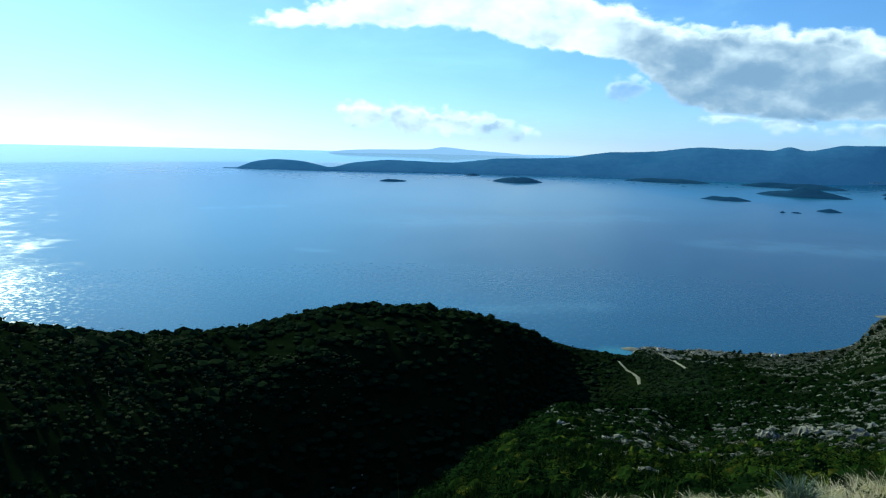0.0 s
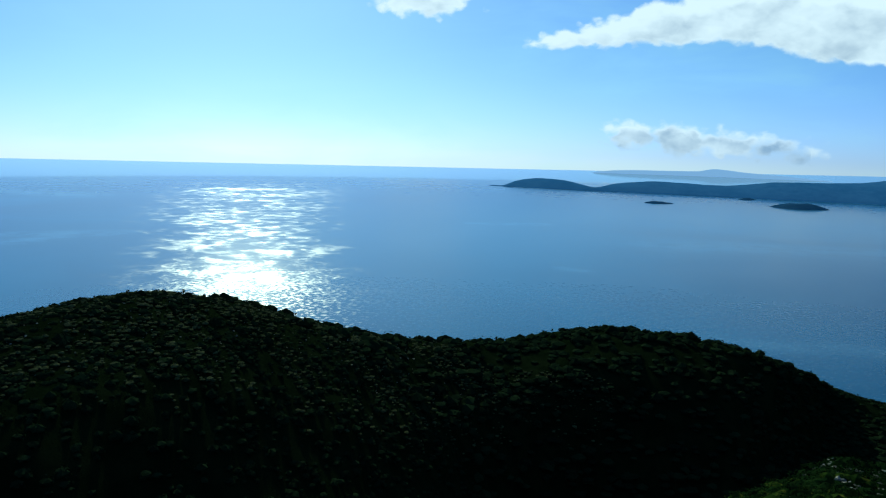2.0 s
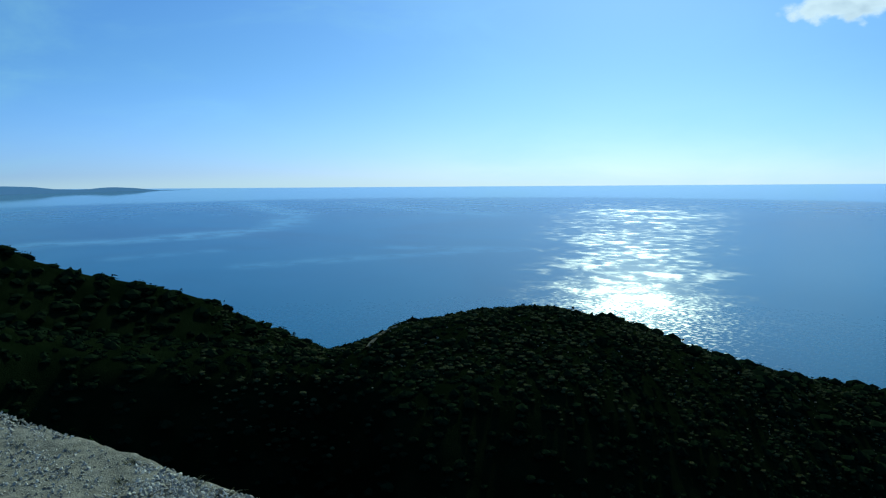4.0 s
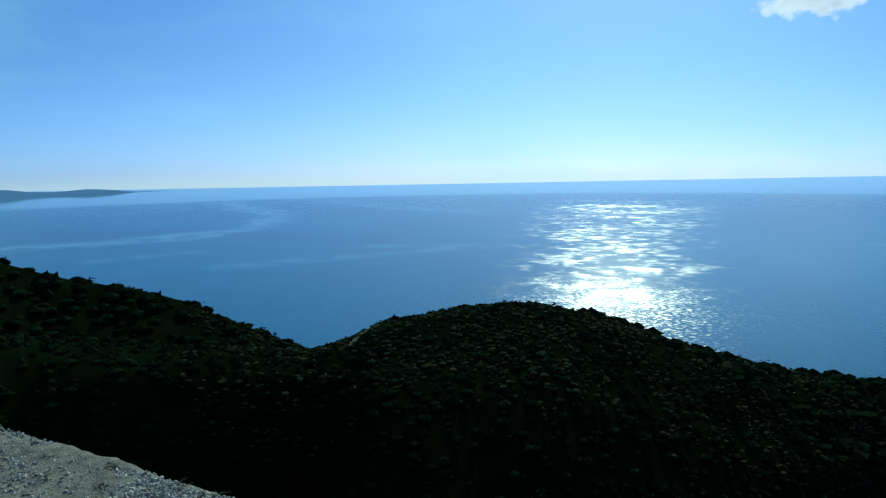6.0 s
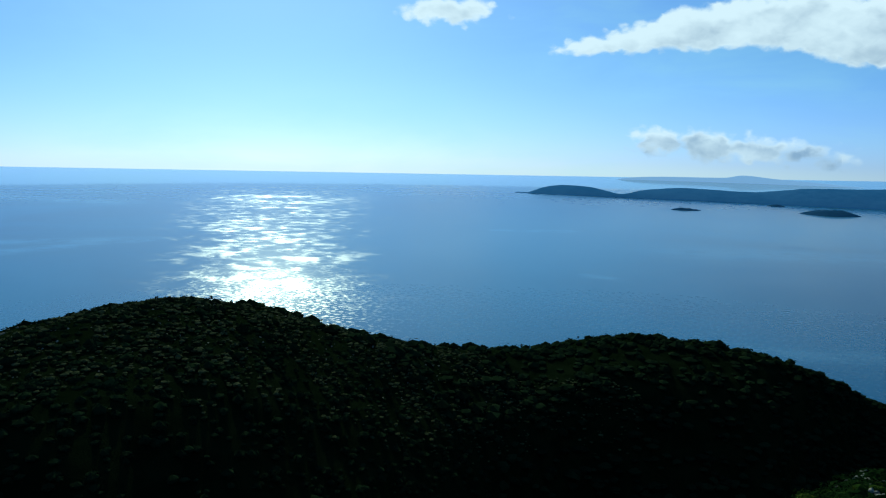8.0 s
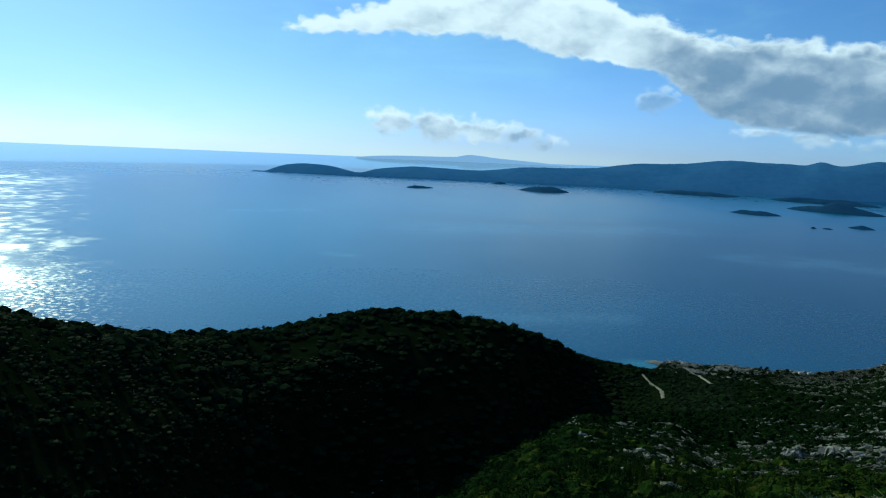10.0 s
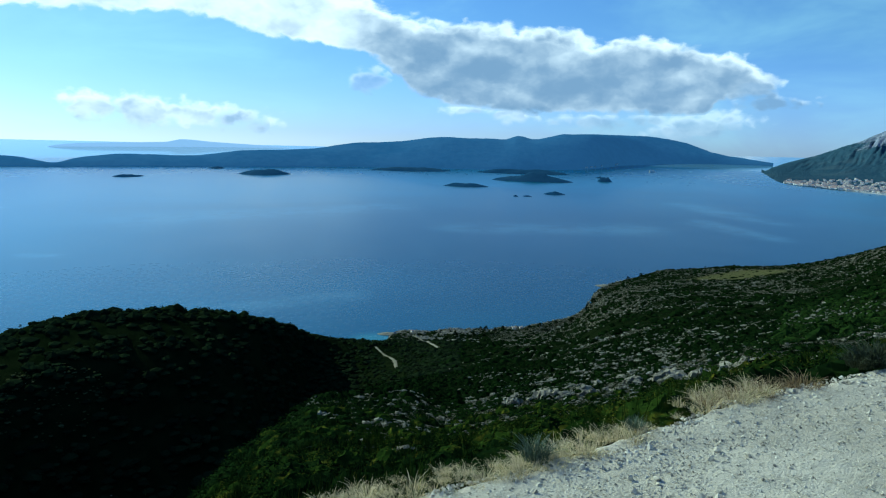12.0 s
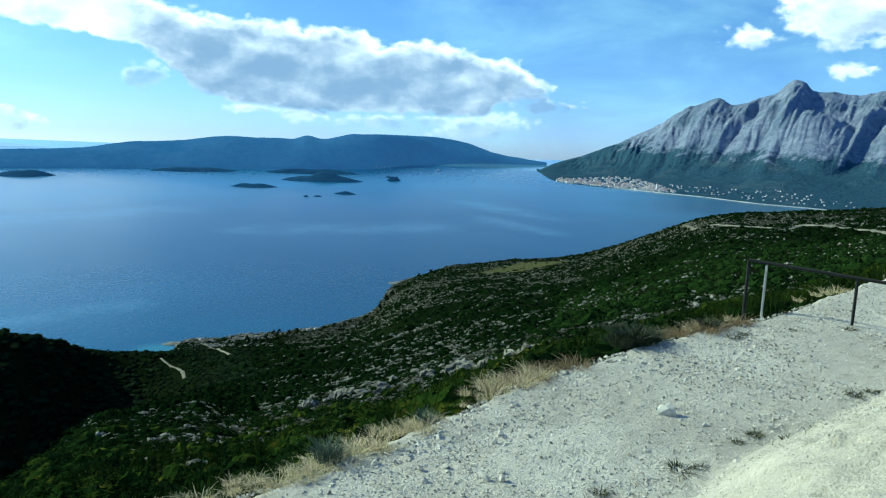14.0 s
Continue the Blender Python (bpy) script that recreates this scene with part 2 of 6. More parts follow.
def sea_water(g, b):
    p = place(g)
    far = g.node("ShaderNodeVectorMath", i0=p, sets={"operation": "LENGTH"}).outputs[1]
    swell, chop = g.noise(p, 0.045, 3, 0.6), g.noise(p, 0.19, 3, 0.7)
    slick = g.math("ADD", g.math("MULTIPLY", g.noise(p, 0.024, 3, 0.60, 0.5), 0.6), g.math("MULTIPLY", g.noise(p, 0.006, 3, 0.6, 0.6), 0.4))
    broad = g.noise(p, 0.0012, 4, 0.6, 0.8)
    wind = g.smooth(far, 4150.0, 3800.0)
    calm = g.math("ADD", g.math("MULTIPLY", slick, 0.75), g.math("MULTIPLY", broad, 0.25))
    glitter = g.noise(p, 0.20, 2, 0.6)
    calm = g.math("ADD", calm, g.math("MULTIPLY", g.math("SUBTRACT", glitter, 0.5), g.math("ADD", 0.03, g.math("MULTIPLY", g.smooth(far, 1500.0, 700.0), 0.2))))
    # close in, the glitter breaks up into single wavelets
    near = g.smooth(far, 1700.0, 900.0)
    wavelets = g.math("SUBTRACT", g.noise(p, 0.13, 2, 0.6), 0.05)
    calm = g.math("ADD", g.math("MULTIPLY", calm, g.math("SUBTRACT", 1.0, g.math("MULTIPLY", near, 0.75))), g.math("MULTIPLY", wavelets, g.math("MULTIPLY", near, 0.75)))
    ruffle = g.math("MULTIPLY", g.smooth(calm, 0.42, 0.62), wind)
    # single waves are told apart only near the shore
    n = g.node("ShaderNodeBump", Height=g.math("ADD", swell, g.math("MULTIPLY", chop, 0.8)), Strength=g.math("MULTIPLY", g.smooth(far, 1500.0, 800.0), 0.07), Distance=1.0).outputs[0]
    tint = g.mix(g.smooth(broad, 0.35, 0.65), (0.008, 0.080, 0.172, 1), (0.022, 0.148, 0.280, 1))
    # painted glare towards the sun: paler channel water; and the shallow cove's own tint
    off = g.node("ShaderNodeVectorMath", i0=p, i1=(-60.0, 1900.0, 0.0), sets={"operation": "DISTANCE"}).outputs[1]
    sun_glare = g.smooth(g.math("ADD", off, g.math("MULTIPLY", g.math("SUBTRACT", broad, 0.5), 1000.0)), 1550.0, 300.0)
    tint = g.mix(g.math("MULTIPLY", sun_glare, 0.9), tint, (0.098, 0.275, 0.435, 1))
    # dimmer light away from the sun, painted as darker water in the sheltered bay
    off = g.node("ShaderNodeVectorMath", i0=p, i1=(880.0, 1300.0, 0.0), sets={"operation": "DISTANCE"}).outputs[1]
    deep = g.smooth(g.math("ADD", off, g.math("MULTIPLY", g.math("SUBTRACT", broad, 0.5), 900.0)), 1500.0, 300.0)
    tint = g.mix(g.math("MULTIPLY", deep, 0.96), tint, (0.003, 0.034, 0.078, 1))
    off = g.node("ShaderNodeVectorMath", i0=p, i1=(188.0, 800.0, 0.0), sets={"operation": "DISTANCE"}).outputs[1]
    tint = g.mix(g.math("MULTIPLY", g.smooth(off, 34.0, 8.0), 0.4), tint, (0.10, 0.33, 0.38, 1))
    # haze before the horizon, painted into the far water's colour
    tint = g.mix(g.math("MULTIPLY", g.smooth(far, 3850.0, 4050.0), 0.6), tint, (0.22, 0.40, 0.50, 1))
    # the slicks' sky sheen, painted as a paler tint
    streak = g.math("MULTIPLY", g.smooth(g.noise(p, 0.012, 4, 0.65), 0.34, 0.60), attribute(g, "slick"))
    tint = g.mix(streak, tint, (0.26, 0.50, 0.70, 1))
    body = g.node("ShaderNodeBsdfDiffuse", Color=tint).outputs[0]
    rough = g.math("ADD", g.math("SUBTRACT", g.math("SUBTRACT", 0.274, g.math("MULTIPLY", g.smooth(far, 1300.0, 800.0), 0.055)), g.math("MULTIPLY", g.smooth(far, 2900.0, 4600.0), 0.10)), g.math("MULTIPLY", ruffle, g.math("ADD", 0.056, g.math("MULTIPLY", near, 0.036))))
    rough = g.math("SUBTRACT", rough, g.math("MULTIPLY", g.smooth(far, 3820.0, 3960.0), 0.085))
    shine = g.node("ShaderNodeBsdfGlossy", Color=(1, 1, 1, 1), Roughness=rough, Normal=n, sets={"distribution": "BECKMANN"}).outputs[0]
    gloss = g.node("ShaderNodeFresnel", IOR=1.33).outputs[0]
    both = g.node("ShaderNodeMixShader", i0=gloss)
    g.put(both, 1, body), g.put(both, 2, shine)
    out = [x for x in g.tree.nodes if x.bl_idname == "ShaderNodeOutputMaterial"][0]
    g.tree.links.new(both.outputs[0], out.inputs[0])
    g.tree.nodes.remove(b)


def far_land(name, dark, pale, haze_glow=None):
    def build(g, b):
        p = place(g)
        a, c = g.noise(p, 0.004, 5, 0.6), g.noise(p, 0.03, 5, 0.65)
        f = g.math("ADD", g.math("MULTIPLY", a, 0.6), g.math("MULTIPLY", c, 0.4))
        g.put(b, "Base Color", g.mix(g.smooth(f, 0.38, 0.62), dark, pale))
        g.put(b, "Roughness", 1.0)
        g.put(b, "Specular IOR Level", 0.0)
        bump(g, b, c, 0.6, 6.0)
        # emission in place of haze: the distant land itself gives off no light
        if haze_glow:
            g.put(b, "Emission Color", haze_glow)
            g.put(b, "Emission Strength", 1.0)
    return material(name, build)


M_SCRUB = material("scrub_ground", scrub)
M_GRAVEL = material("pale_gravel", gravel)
M_TRACK = far_land("track_dirt", (0.13, 0.125, 0.10, 1), (0.31, 0.295, 0.25, 1))
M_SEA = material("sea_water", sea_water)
# distance haze painted in: blue base colours, and emission for its veil
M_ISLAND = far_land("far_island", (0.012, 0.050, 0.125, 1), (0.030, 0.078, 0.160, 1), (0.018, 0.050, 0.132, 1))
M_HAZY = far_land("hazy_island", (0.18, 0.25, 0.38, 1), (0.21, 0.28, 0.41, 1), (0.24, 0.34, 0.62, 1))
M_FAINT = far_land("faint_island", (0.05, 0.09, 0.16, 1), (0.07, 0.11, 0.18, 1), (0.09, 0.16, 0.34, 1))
M_ISLET = far_land("hazed_islet_scrub", (0.006, 0.026, 0.070, 1), (0.020, 0.048, 0.096, 1), (0.006, 0.018, 0.044, 1))


# ---------------------------------------------------------------- land forms
def fbm(x, y, octaves=5, seed=0, gain=0.5):
    """Smooth value noise over arrays, about -1 to 1."""
    total, amp, norm = np.zeros_like(x, dtype=float), 1.0, 0.0
    for k in range(octaves):
        rng = np.random.RandomState(seed * 31 + k)
        table = rng.rand(256, 256) * 2 - 1
        xs, ys = x * 2**k + 17.3 * k, y * 2**k + 5.1 * k
        xi, yi = np.floor(xs).astype(int), np.floor(ys).astype(int)
        u, v = xs - xi, ys - yi
        u, v = u * u * (3 - 2 * u), v * v * (3 - 2 * v)
        pick = lambda i, j: table[i % 256, j % 256]  # noqa: E731
        total += amp * ((pick(xi, yi) * (1 - u) + pick(xi + 1, yi) * u) * (1 - v) + (pick(xi, yi + 1) * (1 - u) + pick(xi + 1, yi + 1) * u) * v)
        norm, amp = norm + amp, amp * gain
    return total / norm


def smooth_table(at, keys, values):
    """Values over sorted keys, joined by a monotone cubic."""
    k, v = np.array(keys, float), np.array(values, float)
    if k[0] > k[-1]:
        k, v = k[::-1], v[::-1]
    h, d = np.diff(k), np.diff(v) / np.diff(k)
    m = np.zeros_like(v)
    same = d[1:] * d[:-1] > 0
    w1, w2 = 2 * h[1:] + h[:-1], h[1:] + 2 * h[:-1]
    with np.errstate(all="ignore"):
        m[1:-1] = np.where(same, (w1 + w2) / (w1 / d[:-1] + w2 / d[1:]), 0)
    m[0], m[-1] = d[0], d[-1]
    x = np.clip(at, k[0], k[-1])
    i = np.clip(np.searchsorted(k, x, side="right") - 1, 0, len(k) - 2)
    t = (x - k[i]) / h[i]
    return ((1 + 2 * t) * (1 - t) ** 2 * v[i] + t * (1 - t) ** 2 * h[i] * m[i] + t * t * (3 - 2 * t) * v[i + 1] + t * t * (t - 1) * h[i] * m[i + 1])


ROAD_Z = EYE_Z - 3.8
EDGE_X = [-200, -60, -30, -13, -7.5, 0, 4.3, 8, 15, 20, 26, 40, 80, 200]
EDGE_Y = [-40, -16, -5, 2.2, 3.7, 6.4, 7.2, 8.4, 9.0, 9.8, 10.8, 12, 11, 5]


def edge_y(x):
    return smooth_table(np.asarray(x, float), EDGE_X, EDGE_Y)


# landforms by azimuth (degrees to the left of +y): distances in metres, elevation angles from the lookout
# the hills: hidden valley, crest, the dip behind it, back crest and shore
VALLEY_R = [(100, 60), (68.8, 90), (59, 108), (30, 130), (0, 196), (-6, 232), (-9, 265), (-15, 350)]
VALLEY_EL = [(100, -18), (79, -20), (72.4, -22), (54.5, -25), (42, -25.2), (21, -27.5), (0, -27.2), (-9, -21.4), (-15, -20.1)]
HILL_R = [(100, 200), (75.8, 255), (54.5, 268), (36, 322), (27, 365), (15, 485), (0, 520), (-3, 545), (-6, 590), (-9, 670), (-12, 700), (-15, 690)]
HILL_EL = [(100, -8), (88, -9), (79, -10.85), (75.8, -11.9), (72.4, -12.6), (68.8, -13.3), (61.1, -14.35), (57, -14.65), (54.5, -14.26), (51.2, -12.96), (48, -12.51), (45, -11.91), (42, -11.66),
    (36, -12.36), (30, -14.07), (24, -15.27), (21, -15.72), (18, -15.87), (15, -15.67), (12, -15.07), (9, -14.37), (6, -14.17), (3, -14.17), (-3, -14.72), (-6, -15.37), (-9, -16.52), (-12, -17.01),
    (-15, -17.36)]
DIP_EL = [(100, -8), (79, -11.5), (75.8, -12.6), (65, -14.6), (54.5, -15.8), (39, -15.5), (30, -17), (-15, -17.2)]
BACK_R = [(100, 420), (51.2, 440), (33, 490), (24, 525), (15, 610), (0, 645), (-3, 670), (-9, 760), (-15, 780)]
BACK_EL = [(100, -1.58), (88, -2.68), (79, -5.48), (75.8, -7.18), (72.4, -8.43), (68.8, -9.43), (65, -10.88), (59, -13.78), (57, -14.98), (54.5, -17), (51.2, -18), (-6, -18), (-9, -17.6), (-12, -16.9),
    (-11.6, -16.85), (-12.6, -17.0), (-14.0, -17.05), (-15, -16.75)]
HILL_COAST = [(100, 900), (88, 800), (75.8, 740), (57, 700), (30, 700), (24, 710), (21, 730), (0, 800), (-9, 815), (-11.8, 815), (-12.8, 806), (-14.2, 806), (-15.2, 850)]
# the long slope towards the bay: its middle, its skyline and the shore
MID_R = [(-18.5, 330), (-24.5, 280), (-27, 270), (-36.9, 245), (-53.4, 195), (-64, 180), (-100, 150)]
MID_EL = [(-18.5, -19.5), (-22, -19.3), (-27, -18.4), (-36.9, -15.4), (-44.5, -13.6), (-55.4, -10), (-64, -8.1), (-75, -6), (-88, -3), (-100, 1)]
SLOPE_R = [(-18.5, 720), (-24.5, 760), (-28.8, 890), (-30.2, 1020), (-32.8, 1150), (-34.8, 1210), (-41, 1320), (-44.5, 1320), (-46.8, 1250), (-48.6, 1150), (-53.4, 950), (-55.4, 920), (-60, 900),
    (-100, 900)]
SLOPE_EL = [(-18.5, -17), (-24.5, -16.6), (-27, -15.9), (-28.8, -15.1), (-30.2, -13.3), (-32.8, -11.7), (-34.8, -11.1), (-36.9, -10.75), (-41, -10.2), (-44.5, -9.58), (-46.8, -8.72), (-50.4, -7.25),
    (-53.4, -6.15), (-55.4, -5.85), (-60, -5.3), (-64, -4.65), (-88, 0), (-100, 3)]
SLOPE_COAST = [(-18.5, 865), (-24.5, 884), (-28.8, 965), (-30.2, 1120), (-34.8, 1290), (-41, 1400), (-46.8, 1600), (-55.4, 1750), (-64, 1850), (-75, 1900), (-88, 2000), (-100, 2000)]


def along(table, az):
    """Straight lines between a table's (azimuth, value) pairs."""
    t = sorted(table)
    return float(np.interp(az, [p[0] for p in t], [p[1] for p in t]))


def polar_land(name, az, radii, heights, mat):
    """A sheet of quads over azimuth columns and radii; heights(az, r) gives z for arrays."""
    A, R = np.meshgrid(np.radians(az), radii, indexing="ij")
    x, y = -np.sin(A) * R, np.cos(A) * R
    z = heights(np.degrees(A), R, x, y)
    me = bpy.data.meshes.new(name)
    n, m = A.shape
    me.vertices.add(n * m)
    me.vertices.foreach_set("co", np.stack([x, y, z], -1).astype(np.float32).ravel())
    i = (np.arange(n - 1)[:, None] * m + np.arange(m - 1)[None]).ravel()
    quads = np.stack([i, i + m, i + m + 1, i + 1], -1)[:, ::-1] if az[0] < az[-1] else np.stack([i, i + m, i + m + 1, i + 1], -1)
    quads = quads[:, ::-1]
    me.loops.add(quads.size)
    me.loops.foreach_set("vertex_index", quads.astype(np.int32).ravel())
    me.polygons.add(len(quads))
    me.polygons.foreach_set("loop_start", (np.arange(len(quads)) * 4).astype(np.int32))
    me.polygons.foreach_set("use_smooth", np.ones(len(quads), bool))
    me.update(calc_edges=True)
    me.validate()
    me.materials.append(mat)
    return new(name, me)


def knots(az):
    """For azimuth columns: the knots of distance and elevation beyond the road's edge: foot of the near slope, hidden valley,
    foot, middle and crest of the far slope, dip, back crest; and the shore's distance."""
    hill, slope = sorted({p[0] for p in HILL_EL + BACK_EL + HILL_R}, reverse=True), sorted({p[0] for p in SLOPE_EL + SLOPE_R + SLOPE_COAST}, reverse=True)
    out = [[] for _ in range(15)]
    for a in hill:
        rv, ev, ra, ea, ed, rb, eb, rc = [along(t, a) for t in (VALLEY_R, VALLEY_EL, HILL_R, HILL_EL, DIP_EL, BACK_R, BACK_EL, HILL_COAST)]
        hidden = min(max((a + 1) / 9, 0.0), 1.0)
        bare = min(max((a + 18) / 5, 0.0), 1.0)
        r1 = float(np.interp(a, [-15, -9, 0, 20, 100], [rv, 150, 70, 38, 38]))
        e1 = ev + (-31 - ev) * hidden
        k2 = float(np.interp(a, [-15, -9, -3, 12, 22, 50, 57], [0.80, 0.86, 0.70, 0.68, 0.55, 0.55, 0.76]))
        r2 = ra * k2
        km = 0.4 * k2 + 0.6 - 0.07 * float(np.interp(a, [12, 22, 50, 57], [0, 1, 1, 0]))
        e2 = (ev + 0.25 * bare + 1.1 * (1 - bare)) * (1 - hidden) - 29 * hidden
        em = ea - float(np.interp(a, [-15, -12, -6, 12, 22, 50, 57], [0.8, 1.2, 2.4, 2.6, 5.2, 5.2, 1.8]))
        if a > 56:
            rb, ed = rb * 0.92, ea - 2.0
        row = (r1, e1, math.sqrt(r1 * r2), min(e1, e2) - 3.0 * bare + 0.5 * (1 - bare), r2, e2, km * ra, em, ra, ea, math.sqrt(ra * rb), ed, rb, eb, rc)
        for o, v in zip(out, row):
            o.append(v)
    for a in slope:
        rm, em, ra, ea, rc = [along(t, a) for t in (MID_R, MID_EL, SLOPE_R, SLOPE_EL, SLOPE_COAST)]
        rb = 0.5 * (ra + rc)
        eb = -math.degrees(math.atan(EYE_Z * 0.97 / rb))
        eb = ea - 1.5 if ea > -9.8 else min(eb, ea + 0.3)
        at = [rm * (ra / rm) ** k for k in (0.3, 0.55, 0.8)]
        ee = [em + (ea - em) * k for k in (0.3, 0.55, 0.8)]
        row = (rm, em, at[0], ee[0], at[1], ee[1], at[2], ee[2], ra, ea, math.sqrt(ra * rb), ea - 0.2, rb, eb, rc)
        for o, v in zip(out, row):
            o.append(v)
    keys = hill + slope
    return [smooth_table(az, keys, o) for o in out]


def road_profile(x, y):
    """Height of the gravel road, its outer lip and the cut bank on its inner side."""
    e = edge_y(x)
    inside = e - y
    z = ROAD_Z + 0.05 * fbm(x * 0.35, y * 0.35, 4, 3) + 0.018 * fbm(x * 2.2, y * 2.2, 3, 4)
    bank = np.clip(inside - 3.3 - 0.5 * fbm(x * 0.3, y * 0.3, 3, 8), 0, None)
    z = z + np.minimum(0.66 * bank, 2.3) * (1 + 0.10 * fbm(x * 0.9, y * 0.9, 3, 9)) + np.clip(bank - 4, 0, None) * 0.35
    return z, inside


def bank_relief(x, y, w):
    """Rubble relief of the cut bank, w metres in from the road's edge."""
    return np.clip(w - 3.2, 0, 1) * (0.20 * fbm(x * 1.1, y * 1.1, 5, 18, 0.65) + 0.14 * np.abs(fbm(x * 3.5, y * 3.5, 5, 20, 0.65)))


def land_height(A, R, x, y):
    cols = A[:, 0]
    r1, e1, rh, eh, r2, e2, rm, em, ra, ea, rd, ed, rb, eb, rc = knots(np.clip(cols, -100, 100))
    z = np.zeros_like(R)
    for i, a in enumerate(cols):
        r = R[i]
        ca, sa = math.cos(radians(a)), math.sin(radians(a))
        # where this ray leaves the road
        s = np.geomspace(2, 120, 300)
        out = s * ca - edge_y(-sa * s)
        re = float(s[np.argmax(out > 0)]) if (out > 0).any() else 120.0
        re = min(re, 0.6 * r1[i])
        e0 = -math.degrees(math.atan(3.9 / re))
        wob = 9.0 * float(fbm(np.array([a * 0.9]), np.array([3.0]), 4, 71)[0])
        kr = np.log([re, r1[i], rh[i], r2[i], rm[i], ra[i], rd[i], rb[i]])
        ke = [e0, e1[i], eh[i], e2[i], em[i], ea[i], ed[i], eb[i]]
        el = smooth_table(np.log(np.clip(r, re, rb[i])), kr, ke)
        zz = EYE_Z + r * np.tan(np.radians(el))
        # down to the shore past the last crest
        zb = EYE_Z + rb[i] * math.tan(radians(eb[i]))
        f = np.clip((r - rb[i]) / max(rc[i] + wob - rb[i], 1), 0, 3)
        zz = np.where(r > rb[i], np.where(f < 1, zb * np.clip(1 - f, 0, 1) ** 0.8 if zb > 0 else zb, -8 * (f - 1)), zz)
        z[i] = zz
    # the slope runs over into the valley without a step
    span = np.arange(-9, 10)
    kernel = np.exp(-(span / 4.5) ** 2)
    pad = np.pad(z, ((9, 9), (0, 0)), mode="edge")
    soft = sum(k * pad[9 + d:9 + d + len(z)] for d, k in zip(span, kernel)) / kernel.sum()
    share = np.exp(-((A + 17.3) / 2.6) ** 4) * np.clip((460 - R) / 120, 0, 1)
    z = z + (soft - z) * share
    zr, inside = road_profile(x, y)
    rough = np.clip((R - 9) / 60, 0, 1)
    z = z + rough * (1.6 * fbm(x / 24, y / 24, 5, 1) + 3.0 * np.clip(R / 600, 0, 1) * fbm(x / 70, y / 70, 4, 2)) * np.clip(z / 12, 0, 1)
    low = np.hypot(x, y) < 90
    z = np.where((inside > 0) & low, zr - 0.35, np.where(low, np.minimum(z, zr - 0.35 - 0.3 * np.clip(-inside, 0, 2)), z))
    return z


AZ_COLS = np.concatenate([np.arange(-100, -68, 1.0), np.arange(-68, 86, 0.36), np.arange(86, 101, 1.0)])
RADII = np.concatenate([np.linspace(0.4, 3.5, 8, endpoint=False), np.geomspace(3.5, 40, 110, endpoint=False), np.geomspace(40, 2000, 205)])
HEIGHT = {}


def field_at(x, y, z):
    """The pale meadow on the point, 0 to 1."""
    az, seen = np.degrees(np.arctan2(-x, y)), np.degrees(np.arctan2(z - EYE_Z, np.hypot(x, y)))
    mid = -10.8 - 0.19 * (az + 40)
    return np.clip(2.6 * (1.25 - np.abs(az + 40) / 3.4 - np.abs(seen - mid) / 0.33), 0, 1) * (np.hypot(x, y) > 600)


def stony_at(x, y):
    """How stony the ground is, 0 to 1: broad limestone bands, most on the slope towards the bay."""
    az = np.degrees(np.arctan2(-x, y))
    r = np.hypot(x, y)
    right = np.where(r > 190, np.clip((-17 - az) / 5, 0, 1), np.clip((-3 - az) / 12, 0, 1))
    band = fbm(x / 60, y / 60, 4, 51) * 1.3 + fbm(x / 9, y / 9, 3, 52) * 0.5
    ring = np.exp(-((np.log(np.maximum(r, 1)) - math.log(88)) / 1.0) ** 2) + 1.05 * np.clip((r - 420) / 250, 0, 1) * np.clip((-21 - az) / 4, 0, 1)
    ring = np.where((r > 90) & (r < 480), ring * np.clip((az + 46) / 10, 0.10, 1), ring)
    cape = 0.6 * np.exp(-(((az + 16.2) / 1.7) ** 2)) * np.clip((r - 770) / 30, 0, 1)
    return np.clip(0.02 + cape + right * (0.16 + 0.36 * ring) + 0.5 * band * (0.3 + 0.7 * right), 0, 0.56) * np.clip((r - 14) / 10, 0, 1)


def build_land():
    def heights(A, R, x, y):
        HEIGHT["z"] = land_height(A, R, x, y)
        return HEIGHT["z"]
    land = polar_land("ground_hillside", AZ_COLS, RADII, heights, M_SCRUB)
    co = np.empty(len(land.data.vertices) * 3, np.float32)
    land.data.vertices.foreach_get("co", co)
    x, y, z = co.reshape(-1, 3).astype(float).T
    az, r = np.degrees(np.arctan2(-x, y)), np.hypot(x, y)
    field = field_at(x, y, z) * (z > 3)
    for name, values in (("stony", stony_at(x, y)), ("field", field), ("shore", np.clip(1 - (z - 0.6) / 1.6, 0, 1))):
        att = land.data.attributes.new(name, "FLOAT", "POINT")
        att.data.foreach_set("value", values.astype(np.float32))
    return tagged(land, "steep dark green scrub hillside falling to the sea", "hillside", kind="structure")


def ground_z(x, y):
    """The hillside's height at places of the plan."""
    az, r = np.degrees(np.arctan2(-x, y)), np.hypot(x, y)
    i = np.interp(az, AZ_COLS, np.arange(len(AZ_COLS)))
    j = np.interp(r, RADII, np.arange(len(RADII)))
    i0, j0 = np.clip(i.astype(int), 0, len(AZ_COLS) - 2), np.clip(j.astype(int), 0, len(RADII) - 2)
    u, v, z = i - i0, j - j0, HEIGHT["z"]
    return (z[i0, j0] * (1 - u) + z[i0 + 1, j0] * u) * (1 - v) + (z[i0, j0 + 1] * (1 - u) + z[i0 + 1, j0 + 1] * u) * v


